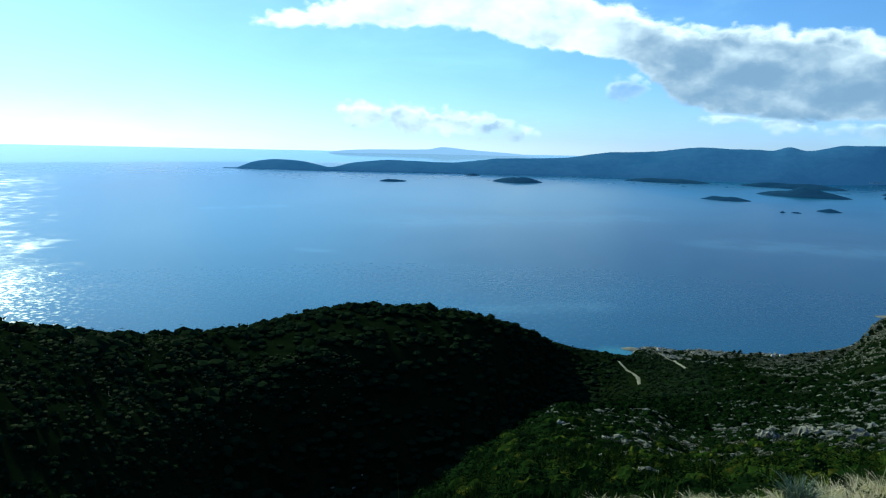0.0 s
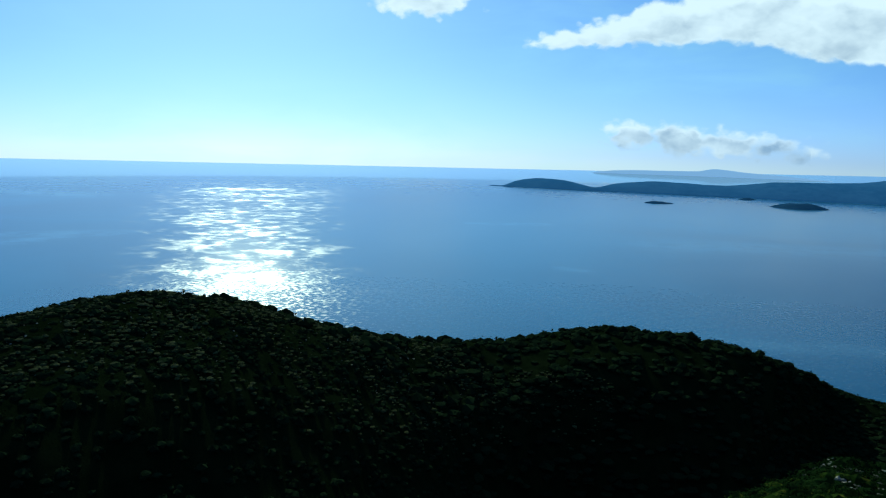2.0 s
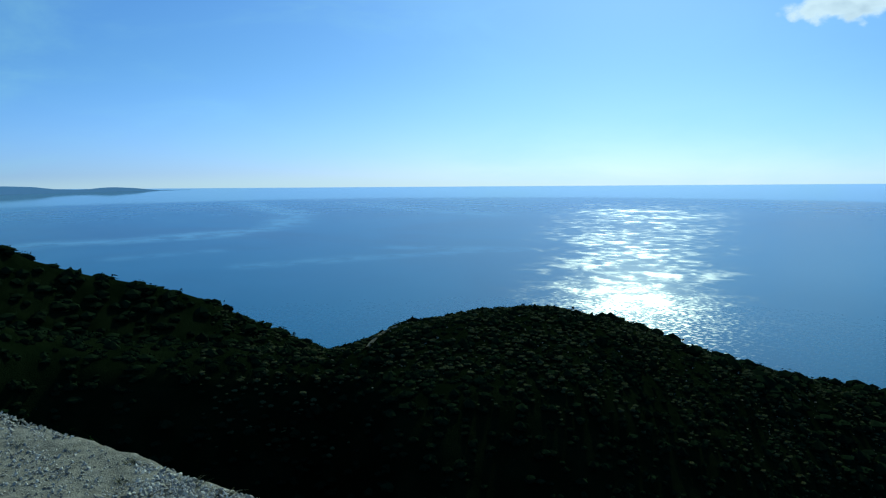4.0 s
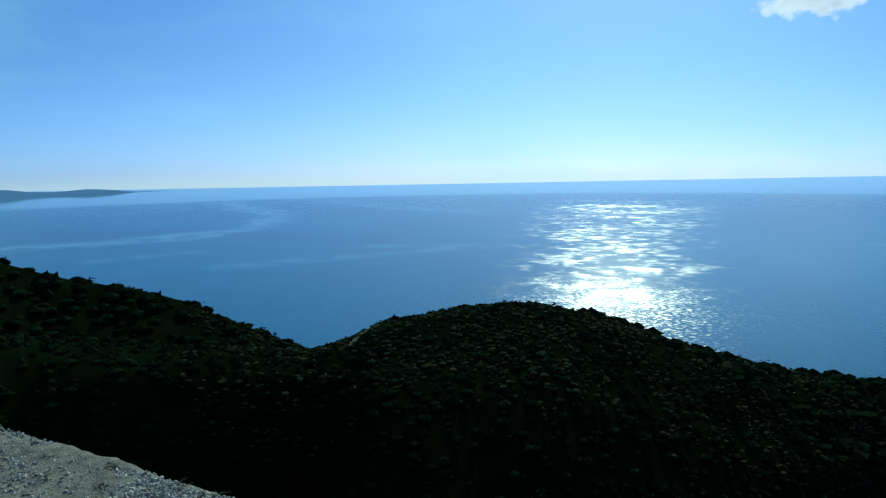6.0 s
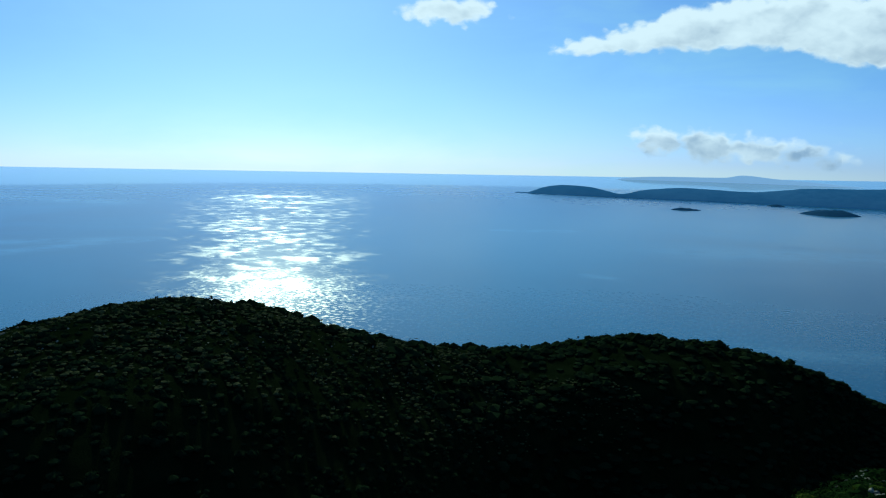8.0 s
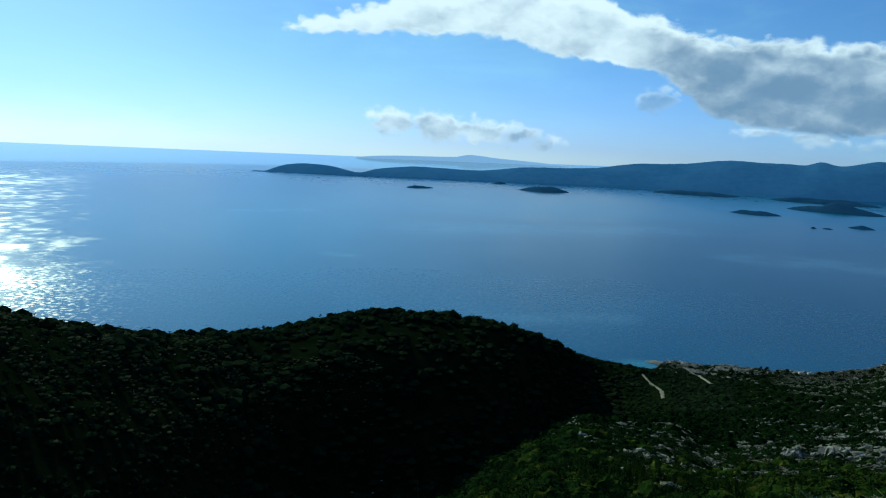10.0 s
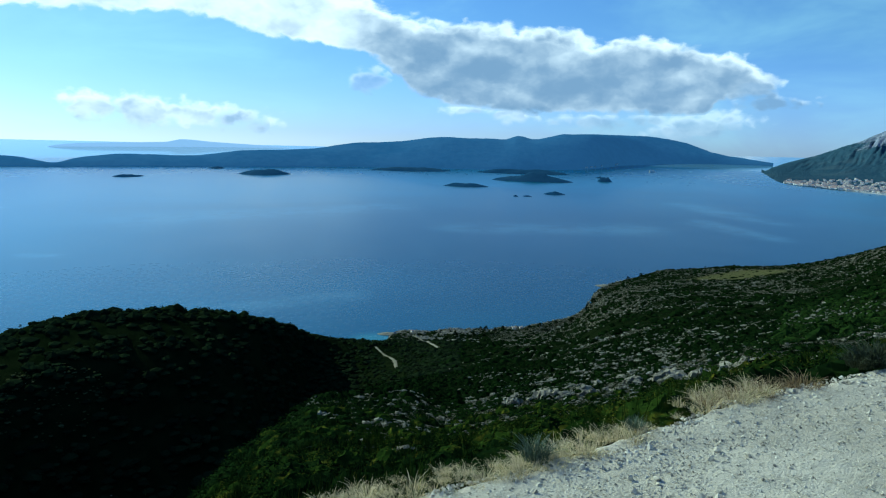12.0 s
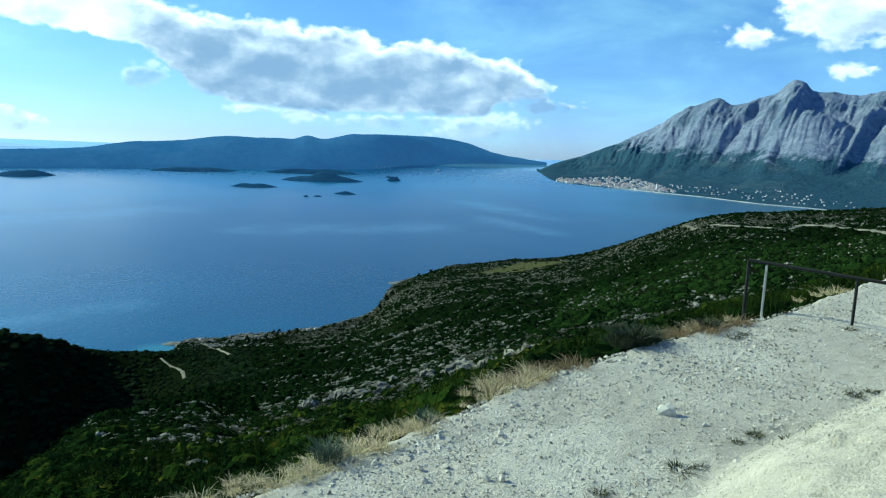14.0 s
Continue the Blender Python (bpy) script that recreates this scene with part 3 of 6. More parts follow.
def spot(az, el):
    """The first place of the hillside in that direction from the eye, beyond the road."""
    i = int(np.argmin(np.abs(AZ_COLS - az)))
    seen = np.degrees(np.arctan2(HEIGHT["z"][i] - EYE_Z, RADII))
    ok = np.where((seen >= el) & (RADII > 30))[0]
    r = RADII[ok[0]] if len(ok) else 900.0
    return -r * math.sin(radians(az)), r * math.cos(radians(az))


land = build_land()


def build_road():
    """The gravel road as a sheet along its edge, with an uneven crumbled lip, and the pale bank on its inner side."""
    xs = np.concatenate([np.arange(-42, -16, 0.5), np.arange(-16, -4, 0.1), np.arange(-4, 2, 0.12), np.arange(2, 24, 0.085), np.arange(24, 48, 0.5)])
    w = np.concatenate([[-0.9, -0.5, -0.3, -0.18, -0.08], np.arange(0, 3.6, 0.07), np.arange(3.6, 9.0, 0.09), np.arange(9.0, 26, 1.0)])
    X, W = np.meshgrid(xs, w, indexing="ij")
    ragged = 0.22 * fbm(X * 0.8, X * 0 + 2.0, 4, 14) + 0.08 * fbm(X * 4, X * 0 + 9.0, 3, 15)
    Y = edge_y(X) - W + ragged * np.clip(1 - W / 2, 0, 1)
    z, _ = road_profile(X, np.minimum(Y, edge_y(X)))
    lip = np.clip(1 - np.abs(W - 0.25) / 0.45, 0, 1)
    z = z + lip * (0.015 + 0.035 * fbm(X * 3.5, Y * 3.5, 5, 16, 0.65)) - 0.9 * np.clip(-W, 0, 1) ** 1.0
    z = z + 0.012 * fbm(X * 9, Y * 9, 3, 17) + bank_relief(X, Y, W)
    me = bpy.data.meshes.new("road_gravel")
    n, m = X.shape
    i = (np.arange(n - 1)[:, None] * m + np.arange(m - 1)[None]).ravel()
    me.from_pydata(np.stack([X, Y, z], -1).reshape(-1, 3).tolist(), [], np.stack([i, i + 1, i + m + 1, i + m], -1).tolist())
    me.update()
    if me.polygons[60].normal.z < 0:
        me.flip_normals()
    me.polygons.foreach_set("use_smooth", np.ones(len(me.polygons), bool))
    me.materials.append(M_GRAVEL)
    # the gravel turns darker and greyer towards the left end
    left_dark = np.clip((-4.5 - X) / 2.5, 0, 1) * 0.85
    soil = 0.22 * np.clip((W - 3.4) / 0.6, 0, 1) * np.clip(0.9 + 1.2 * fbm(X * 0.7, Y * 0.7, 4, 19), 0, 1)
    me.attributes.new("dirt", "FLOAT", "POINT").data.foreach_set("value", np.maximum(left_dark, soil).astype(np.float32).ravel())
    return tagged(new("road_gravel", me), "pale crushed limestone gravel road on a hillside", "road", kind="structure")


build_road()


# streaks of calm water, sky sheen painted pale: directions seen from the lookout, half width in metres at a kilometre,
# strength
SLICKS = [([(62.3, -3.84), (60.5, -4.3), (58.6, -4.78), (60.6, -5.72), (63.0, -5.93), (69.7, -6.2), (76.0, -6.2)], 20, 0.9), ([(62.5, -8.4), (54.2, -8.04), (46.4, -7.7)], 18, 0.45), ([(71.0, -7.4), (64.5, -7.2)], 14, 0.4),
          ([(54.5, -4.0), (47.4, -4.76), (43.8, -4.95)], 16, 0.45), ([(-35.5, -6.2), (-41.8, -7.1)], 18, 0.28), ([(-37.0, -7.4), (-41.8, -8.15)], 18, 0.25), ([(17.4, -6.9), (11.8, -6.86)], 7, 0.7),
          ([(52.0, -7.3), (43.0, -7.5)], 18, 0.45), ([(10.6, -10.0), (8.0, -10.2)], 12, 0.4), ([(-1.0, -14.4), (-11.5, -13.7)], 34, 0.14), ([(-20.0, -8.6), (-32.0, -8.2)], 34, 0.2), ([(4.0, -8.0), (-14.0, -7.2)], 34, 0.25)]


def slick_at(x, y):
    """How much of a painted pale streak lies at places of the sea, 0 to 1."""
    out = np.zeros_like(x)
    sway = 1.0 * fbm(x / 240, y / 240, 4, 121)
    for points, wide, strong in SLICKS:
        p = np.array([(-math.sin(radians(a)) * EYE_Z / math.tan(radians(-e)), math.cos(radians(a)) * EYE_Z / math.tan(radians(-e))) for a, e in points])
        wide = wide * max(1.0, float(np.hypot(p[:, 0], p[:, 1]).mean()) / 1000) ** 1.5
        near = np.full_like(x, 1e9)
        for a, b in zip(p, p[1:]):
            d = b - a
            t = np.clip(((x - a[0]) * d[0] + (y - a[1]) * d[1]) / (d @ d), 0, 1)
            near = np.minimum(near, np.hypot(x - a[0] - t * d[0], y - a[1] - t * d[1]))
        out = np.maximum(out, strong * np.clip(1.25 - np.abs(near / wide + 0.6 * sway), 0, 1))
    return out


def build_sea():
    """One sheet out to the horizon, finer where the lookout sees it."""
    az = np.concatenate([np.arange(-84, 96, 0.42), np.arange(96, 276, 6.0)])
    radii = np.concatenate([[300], np.geomspace(480, 5200, 150), [9000, 30000]])
    A, R = np.meshgrid(np.radians(az), radii, indexing="ij")
    x, y = -np.sin(A) * R, np.cos(A) * R
    n, m = A.shape
    i, j = np.meshgrid(np.arange(n), np.arange(m - 1), indexing="ij")
    k = (i + 1) % n
    quads = np.stack([i * m + j, i * m + j + 1, k * m + j + 1, k * m + j], -1).reshape(-1, 4)
    me = bpy.data.meshes.new("water_sea")
    me.from_pydata(np.stack([x, y, np.zeros_like(x)], -1).reshape(-1, 3).tolist(), [], quads.tolist() + [[a * m for a in range(n)]])
    me.update()
    if me.polygons[0].normal.z < 0:
        me.flip_normals()
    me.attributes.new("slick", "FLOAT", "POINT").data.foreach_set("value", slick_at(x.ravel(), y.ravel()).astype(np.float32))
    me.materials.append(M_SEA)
    return tagged(new("water_sea", me), "calm blue sea glittering under the sun", "sea", kind="structure")


build_sea()


# ---------------------------------------------------------------- far land
FAR_GRID = {}


def ridge(name, az, shore, crest_el, mat, depth, label, category, seed, rough=6.0, foot=None, rows=40, ribs=0.0):
    """A long island or mountain: from its shore up to the crest seen at crest_el, and down behind. Tables are (az, value) pairs."""
    cols = np.linspace(az[0], az[1], az[2])
    s = smooth_table(cols, [p[0] for p in shore], [p[1] for p in shore])
    e = smooth_table(cols, [p[0] for p in crest_el], [p[1] for p in crest_el])
    e = e + min(0.004 * rough, 0.075) * fbm(cols * 0.6, cols * 0 + 1.7, 4, seed + 9, 0.6)
    t = np.concatenate([np.linspace(-0.03, 1, rows), np.linspace(1.05, 1.6, 8)])
    A, T = np.meshgrid(cols, t, indexing="ij")
    over = e + np.degrees(np.arctan(EYE_Z / s))
    deep = depth * np.clip(over / 2.0, 0.1, 1)
    R = s[:, None] + deep[:, None] * T
    top = np.maximum(EYE_Z + (s + deep) * np.tan(np.radians(e)), 1.0)[:, None]
    x, y = -np.sin(np.radians(A)) * R, np.cos(np.radians(A)) * R
    if foot is None:
        shape = np.where(T < 1, np.sin(np.clip(T, 0, 1) * math.pi / 2) ** 0.85, 1 - (T - 1) * 1.7)
    else:
        shape = np.where(T < 1, smooth_table(np.clip(T, 0, 1), foot[0], foot[1]), 1 - (T - 1) * 1.2)
    # spurs fade towards the shore
    wide = max(int(2.2 / abs(cols[1] - cols[0])), 1)
    calm = np.convolve(np.pad(top[:, 0], wide, mode="edge"), np.ones(2 * wide + 1) / (2 * wide + 1), mode="valid")[:, None]
    keep = np.clip(T, 0, 1) ** 1.6
    top = top * keep + np.minimum(calm, top * 1.3 + 2) * (1 - keep)
    gully = fbm(x / (18 * rough), y / (18 * rough), 5, seed)
    z = top * shape + rough * gully * np.clip(T * (1 - T) * 4, 0, 1) * np.clip(top / (rough * 4), 0, 1)
    if ribs:
        warp = 0.9 * fbm(A * 0.35, T * 2.2, 4, seed + 3)
        rib = 1 - 2 * np.abs(fbm(A * 0.33 + 3.2 * T + warp, T * 1.1 + 0.5 * warp, 5, seed + 4, 0.55))
        cut = 1 - 2 * np.abs(fbm(A * 1.9 + 5.0 * T + warp, T * 2.0, 4, seed + 5, 0.6))
        for a0, t0, a1, t1, high, broad in SPURS:
            f = np.clip((T - t1) / (t0 - t1), -0.25, 1.1)
            line = a1 + (a0 - a1) * f + 0.25 * warp
            z = z + 0.66 * high * np.clip(top / 150, 0, 1) * np.clip(1 - np.abs(A - line) / broad, 0, 1) ** 0.8 * np.clip(1.6 * (f + 0.25), 0, 1) * np.clip((1.06 - T) * 5, 0.15, 1)
        z = z + 70 * np.clip(1 - ((A + 59.4 + 0.5 * warp) / 2.3) ** 2 - ((T - 0.60 + 0.05 * warp) / 0.2) ** 2, 0, 1)
        ribs = ribs * np.clip(top / 150, 0, 1)
        z = z + ribs * (rib - 0.55) * np.clip((T - 0.36) * 3.0, 0, 1) * np.clip((1.04 - T) * 7, 0.12, 1) + 0.55 * ribs * (cut - 0.5) * np.clip((T - 0.38) * 3, 0, 1) * np.clip((1.02 - T) * 8, 0.1, 1)
    z = np.where(T <= 0, -3.0, z)
    z = np.where(T > 1.55, -5.0, z)
    FAR_GRID[name] = (cols, x, y, z)
    me = bpy.data.meshes.new(name)
    n, m = A.shape
    i = (np.arange(n - 1)[:, None] * m + np.arange(m - 1)[None]).ravel()
    me.from_pydata(np.stack([x, y, z], -1).reshape(-1, 3).tolist(), [], np.stack([i, i + 1, i + m + 1, i + m], -1).tolist())
    me.update()
    if me.polygons[len(me.polygons) // 2].normal.z < 0:
        me.flip_normals()
    for p in me.polygons:
        p.use_smooth = True
    me.materials.append(mat)
    return tagged(new(name, me), label, category, kind="structure")


ISLAND_SHORE = [(16.0, 3470), (8.6, 3350), (3.9, 3320), (-4.4, 3295), (-12.7, 3340), (-20.5, 3345), (-28.5, 3540), (-32.1, 4000), (-37.6, 4350), (-41.4, 4450)]
ISLAND_TOP = [(16.0, -4.2), (15.2, -4.08), (13.8, -3.63), (12.3, -3.47), (10.5, -3.57), (8.3, -4.0), (7.0, -3.70), (3.8, -3.42), (-0.2, -3.52), (-4.3, -3.14), (-8.5, -3.0),
              (-11.8, -2.5), (-14.7, -2.36), (-18.7, -1.95), (-22.7, -2.01), (-23.9, -1.73), (-24.95, -1.94), (-27.3, -1.52), (-30.2, -1.46), (-32.7, -1.5), (-35.4, -1.83), (-37.6, -2.5), (-41.4, -3.02)]
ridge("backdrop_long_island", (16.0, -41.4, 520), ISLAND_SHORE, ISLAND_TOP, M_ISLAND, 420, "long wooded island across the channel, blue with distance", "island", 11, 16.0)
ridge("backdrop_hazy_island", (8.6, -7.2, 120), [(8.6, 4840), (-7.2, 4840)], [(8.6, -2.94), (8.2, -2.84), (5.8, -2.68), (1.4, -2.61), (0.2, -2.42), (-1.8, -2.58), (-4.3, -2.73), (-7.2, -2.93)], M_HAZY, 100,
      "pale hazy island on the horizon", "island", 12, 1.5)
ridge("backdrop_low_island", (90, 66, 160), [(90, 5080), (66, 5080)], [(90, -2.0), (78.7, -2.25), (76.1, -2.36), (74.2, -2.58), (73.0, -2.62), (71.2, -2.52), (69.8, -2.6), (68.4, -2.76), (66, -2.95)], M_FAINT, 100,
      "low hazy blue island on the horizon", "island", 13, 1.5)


def mountain_stone(g, b):
    p = place(g)
    z = g.node("ShaderNodeSeparateXYZ", i0=p).outputs[2]
    a, c, d = g.noise(p, 0.006, 5, 0.6), g.noise(p, 0.022, 6, 0.68), g.noise(p, 0.10, 4, 0.65)
    # distance haze is painted into the blue of both stone and wood
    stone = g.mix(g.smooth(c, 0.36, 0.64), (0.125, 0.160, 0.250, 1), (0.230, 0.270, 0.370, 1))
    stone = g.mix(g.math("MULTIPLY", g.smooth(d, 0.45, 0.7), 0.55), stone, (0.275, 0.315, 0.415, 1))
    # darker blue patches stand in for shaded, hazy flanks
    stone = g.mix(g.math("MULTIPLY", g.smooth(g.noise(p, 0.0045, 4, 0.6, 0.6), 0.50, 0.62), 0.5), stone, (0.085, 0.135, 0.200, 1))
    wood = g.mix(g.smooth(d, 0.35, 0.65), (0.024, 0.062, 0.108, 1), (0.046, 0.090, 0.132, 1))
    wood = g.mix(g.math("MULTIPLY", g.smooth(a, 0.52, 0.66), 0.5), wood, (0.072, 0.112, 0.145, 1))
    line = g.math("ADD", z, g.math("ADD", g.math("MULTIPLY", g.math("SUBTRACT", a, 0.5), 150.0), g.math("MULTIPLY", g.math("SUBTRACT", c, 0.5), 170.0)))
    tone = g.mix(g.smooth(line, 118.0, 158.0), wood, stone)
    xyz = g.node("ShaderNodeSeparateXYZ", i0=p).outputs
    bay = g.smooth(g.math("ARCTAN2", xyz[0], xyz[1]), 0.79, 0.84)
    tone = g.mix(g.math("MULTIPLY", g.smooth(z, 2.6, 1.4), bay), tone, (0.50, 0.52, 0.53, 1))
    g.put(b, "Base Color", tone)
    g.put(b, "Roughness", 1.0)
    g.put(b, "Specular IOR Level", 0.0)
    bump(g, b, g.math("ADD", c, g.math("MULTIPLY", d, 0.4)), 0.8, 16.0)


# spurs of the mountain: azimuth and height share at the top and at the foot, rise, half width in degrees
SPURS = [(-57.5, 1.0, -53.8, 0.45, 62, 1.0), (-52.9, 1.0, -50.4, 0.42, 42, 0.9), (-55.2, 0.95, -52.3, 0.45, 34, 0.6), (-58.2, 0.98, -56.2, 0.42, 44, 0.8), (-50.8, 0.95, -48.6, 0.4, 24, 0.7), (-62.8, 1.0, -61.0, 0.5, 48, 0.9), (-65.5, 1.0, -63.0, 0.45, 50, 1.1)]
M_MOUNTAIN = material("hazed_limestone", mountain_stone)
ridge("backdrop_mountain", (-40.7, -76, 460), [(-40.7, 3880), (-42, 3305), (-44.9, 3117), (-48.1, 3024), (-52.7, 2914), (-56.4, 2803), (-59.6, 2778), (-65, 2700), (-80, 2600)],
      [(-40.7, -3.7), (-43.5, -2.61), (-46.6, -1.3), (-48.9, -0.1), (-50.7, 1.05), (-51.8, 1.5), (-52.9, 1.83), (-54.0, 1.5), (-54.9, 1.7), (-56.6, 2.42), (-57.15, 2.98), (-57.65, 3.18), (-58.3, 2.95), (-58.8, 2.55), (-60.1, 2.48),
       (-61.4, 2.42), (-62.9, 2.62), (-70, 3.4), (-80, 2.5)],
      M_MOUNTAIN, 1450, "bare grey limestone mountain above a wooded foot, blue with distance", "mountain", 21, 30.0, foot=([0, 0.1, 0.3, 0.5, 0.75, 1.0], [0.006, 0.03, 0.12, 0.30, 0.68, 1.0]), rows=130, ribs=27.0)


def islet(name, a0, a1, r, tall, seed, mat, label):
    """A low scrub-covered islet between two azimuths at distance r, as a noisy dome with a pale stony rim."""
    wide = r * radians(abs(a1 - a0)) * 0.5
    deep = min(wide * 0.6, 60)
    n, m = 48, 14
    t, q = np.meshgrid(np.linspace(0, 2 * math.pi, n, endpoint=False), np.linspace(0, 1, m), indexing="ij")
    rim = 1 + 0.25 * fbm(np.cos(t) * 1.5, np.sin(t) * 1.5, 3, seed)
    x, y = np.cos(t) * q * wide * rim, np.sin(t) * q * deep * rim
    z = tall * (1 - q**1.6) * (1 + 0.5 * fbm(x / (wide * 0.5), y / (wide * 0.5), 4, seed + 1)) - 1.2 * (q > 0.99)
    me = bpy.data.meshes.new(name)
    faces = [(i * m + j, ((i + 1) % n) * m + j, ((i + 1) % n) * m + j + 1, i * m + j + 1) for i in range(n) for j in range(m - 1)]
    me.from_pydata(np.stack([x, y, z], -1).reshape(-1, 3).tolist(), [], faces)
    me.update()
    bm = bmesh.new()
    bm.from_mesh(me)
    bmesh.ops.remove_doubles(bm, verts=bm.verts, dist=1e-4)
    bmesh.ops.recalc_face_normals(bm, faces=bm.faces)
    bm.to_mesh(me)
    bm.free()
    for p in me.polygons:
        p.use_smooth = True
    me.materials.append(mat)
    a = 0.5 * (a0 + a1)
    ob = new(name, me)
    ob.matrix_world = pose(-r * math.sin(radians(a)), r * math.cos(radians(a)), 0, 0, 0, a)
    return tagged(ob, label, "islet", group="islets in the channel")


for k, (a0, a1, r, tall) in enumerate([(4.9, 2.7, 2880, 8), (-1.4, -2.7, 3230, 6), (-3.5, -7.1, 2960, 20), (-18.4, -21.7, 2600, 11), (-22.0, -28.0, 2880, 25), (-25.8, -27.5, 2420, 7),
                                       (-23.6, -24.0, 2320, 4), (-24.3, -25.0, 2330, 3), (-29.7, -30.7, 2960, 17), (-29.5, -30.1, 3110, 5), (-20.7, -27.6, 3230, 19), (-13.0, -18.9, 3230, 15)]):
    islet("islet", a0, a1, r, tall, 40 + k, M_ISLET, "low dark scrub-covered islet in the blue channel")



def foliage(name, dark, light, tip):
    def build(g, b):
        island = g.node("ShaderNodeNewGeometry").outputs["Random Per Island"]
        n = g.noise(place(g), 2.2, 3, 0.6)
        tone = g.mix(island, dark, light)
        tone = g.mix(g.math("MULTIPLY", g.smooth(n, 0.5, 0.75), 0.5), tone, tip)
        g.put(b, "Base Color", tone)
        g.put(b, "Roughness", 1.0)
        g.put(b, "Specular IOR Level", 0.0)
    return material(name, build)


def limestone(g, b):
    p = place(g)
    a, c = g.noise(p, 1.6, 5, 0.65), g.noise(p, 9.0, 4, 0.7)
    island = g.node("ShaderNodeNewGeometry").outputs["Random Per Island"]
    tone = g.mix(g.smooth(a, 0.35, 0.65), (0.13, 0.124, 0.108, 1), (0.43, 0.408, 0.352, 1))
    tone = g.mix(g.math("MULTIPLY", island, 0.7), tone, (0.11, 0.107, 0.095, 1))
    g.put(b, "Base Color", tone)
    g.put(b, "Roughness", 1.0)
    g.put(b, "Specular IOR Level", 0.0)
    bump(g, b, g.math("ADD", a, c), 0.7, 0.12)


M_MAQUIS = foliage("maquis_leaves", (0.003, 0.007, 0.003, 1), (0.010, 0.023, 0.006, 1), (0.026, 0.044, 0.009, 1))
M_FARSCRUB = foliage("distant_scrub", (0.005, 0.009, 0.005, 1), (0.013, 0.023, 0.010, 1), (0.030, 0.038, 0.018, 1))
M_OLIVE = foliage("olive_shrub", (0.007, 0.017, 0.004, 1), (0.024, 0.045, 0.008, 1), (0.16, 0.145, 0.022, 1))
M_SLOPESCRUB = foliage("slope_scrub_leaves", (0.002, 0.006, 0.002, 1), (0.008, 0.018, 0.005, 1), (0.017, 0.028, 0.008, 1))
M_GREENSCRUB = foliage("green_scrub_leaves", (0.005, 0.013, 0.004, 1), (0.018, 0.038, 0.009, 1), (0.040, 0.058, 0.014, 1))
# paler copy of the hill scrub: sunlit tops painted into its colour
M_LITSCRUB = foliage("sunlit_shrub", (0.018, 0.026, 0.012, 1), (0.062, 0.070, 0.032, 1), (0.15, 0.135, 0.068, 1))
M_STONE = material("limestone", limestone)


def mesh_of(name, verts, faces, mat, smooth=True):
    """A mesh from arrays of vertices and of equal-sided faces."""
    verts, faces = np.asarray(verts, np.float32), np.asarray(faces, np.int32)
    me = bpy.data.meshes.new(name)
    me.vertices.add(len(verts))
    me.vertices.foreach_set("co", verts.ravel())
    me.loops.add(faces.size)
    me.loops.foreach_set("vertex_index", faces.ravel())
    me.polygons.add(len(faces))
    me.polygons.foreach_set("loop_start", (np.arange(len(faces)) * faces.shape[1]).astype(np.int32))
    me.polygons.foreach_set("use_smooth", np.full(len(faces), smooth))
    me.update(calc_edges=True)
    me.materials.append(mat)
    return me


def ball(level):
    bm = bmesh.new()
    bmesh.ops.create_icosphere(bm, subdivisions=level, radius=1)
    v = np.array([p.co for p in bm.verts])
    f = np.array([[p.index for p in q.verts] for q in bm.faces])
    bm.free()
    return v, f


def bush_shape(rng, level, leaves, leaf):
    """A clump: a lumpy body, cut flat below, with loose leaves standing off it."""
    v, f = ball(level)
    k = rng.normal(size=(7, 3))
    k /= np.linalg.norm(k, axis=1)[:, None]
    lump = 1 + 0.34 * np.max(v @ k.T, axis=1) ** 3 - 0.14 + (0.10 if level < 2 else 0.15) * rng.normal(size=len(v))
    v = v * lump[:, None] * (0.8 if leaves > 30 else 1.0)
    v[:, 2] = np.where(v[:, 2] < 0, v[:, 2] * 0.35, v[:, 2] * 0.95)
    if leaves:
        n = rng.normal(size=(leaves, 3))
        n[:, 2] = np.abs(n[:, 2]) * 0.9 - 0.2
        n /= np.linalg.norm(n, axis=1)[:, None]
        c = n * (1 + 0.34 * np.max(n @ k.T, axis=1) ** 3 - 0.16 + rng.uniform(-0.05, 0.24, leaves))[:, None]
        c[:, 2] = np.where(c[:, 2] < 0, c[:, 2] * 0.35, c[:, 2])
        a = np.cross(n, rng.normal(size=(leaves, 3)))
        a /= np.linalg.norm(a, axis=1)[:, None]
        b = np.cross(n, a) + 0.7 * n * rng.uniform(-1, 1, (leaves, 1))
        s = leaf * rng.uniform(0.6, 1.4, (leaves, 1))
        tri = np.stack([c - a * s * 0.5, c + a * s * 0.5, c + b * s * 1.5], 1).reshape(-1, 3)
        f = np.concatenate([f, len(v) + np.arange(leaves * 3).reshape(-1, 3)])
        v = np.concatenate([v, tri])
    return v, f


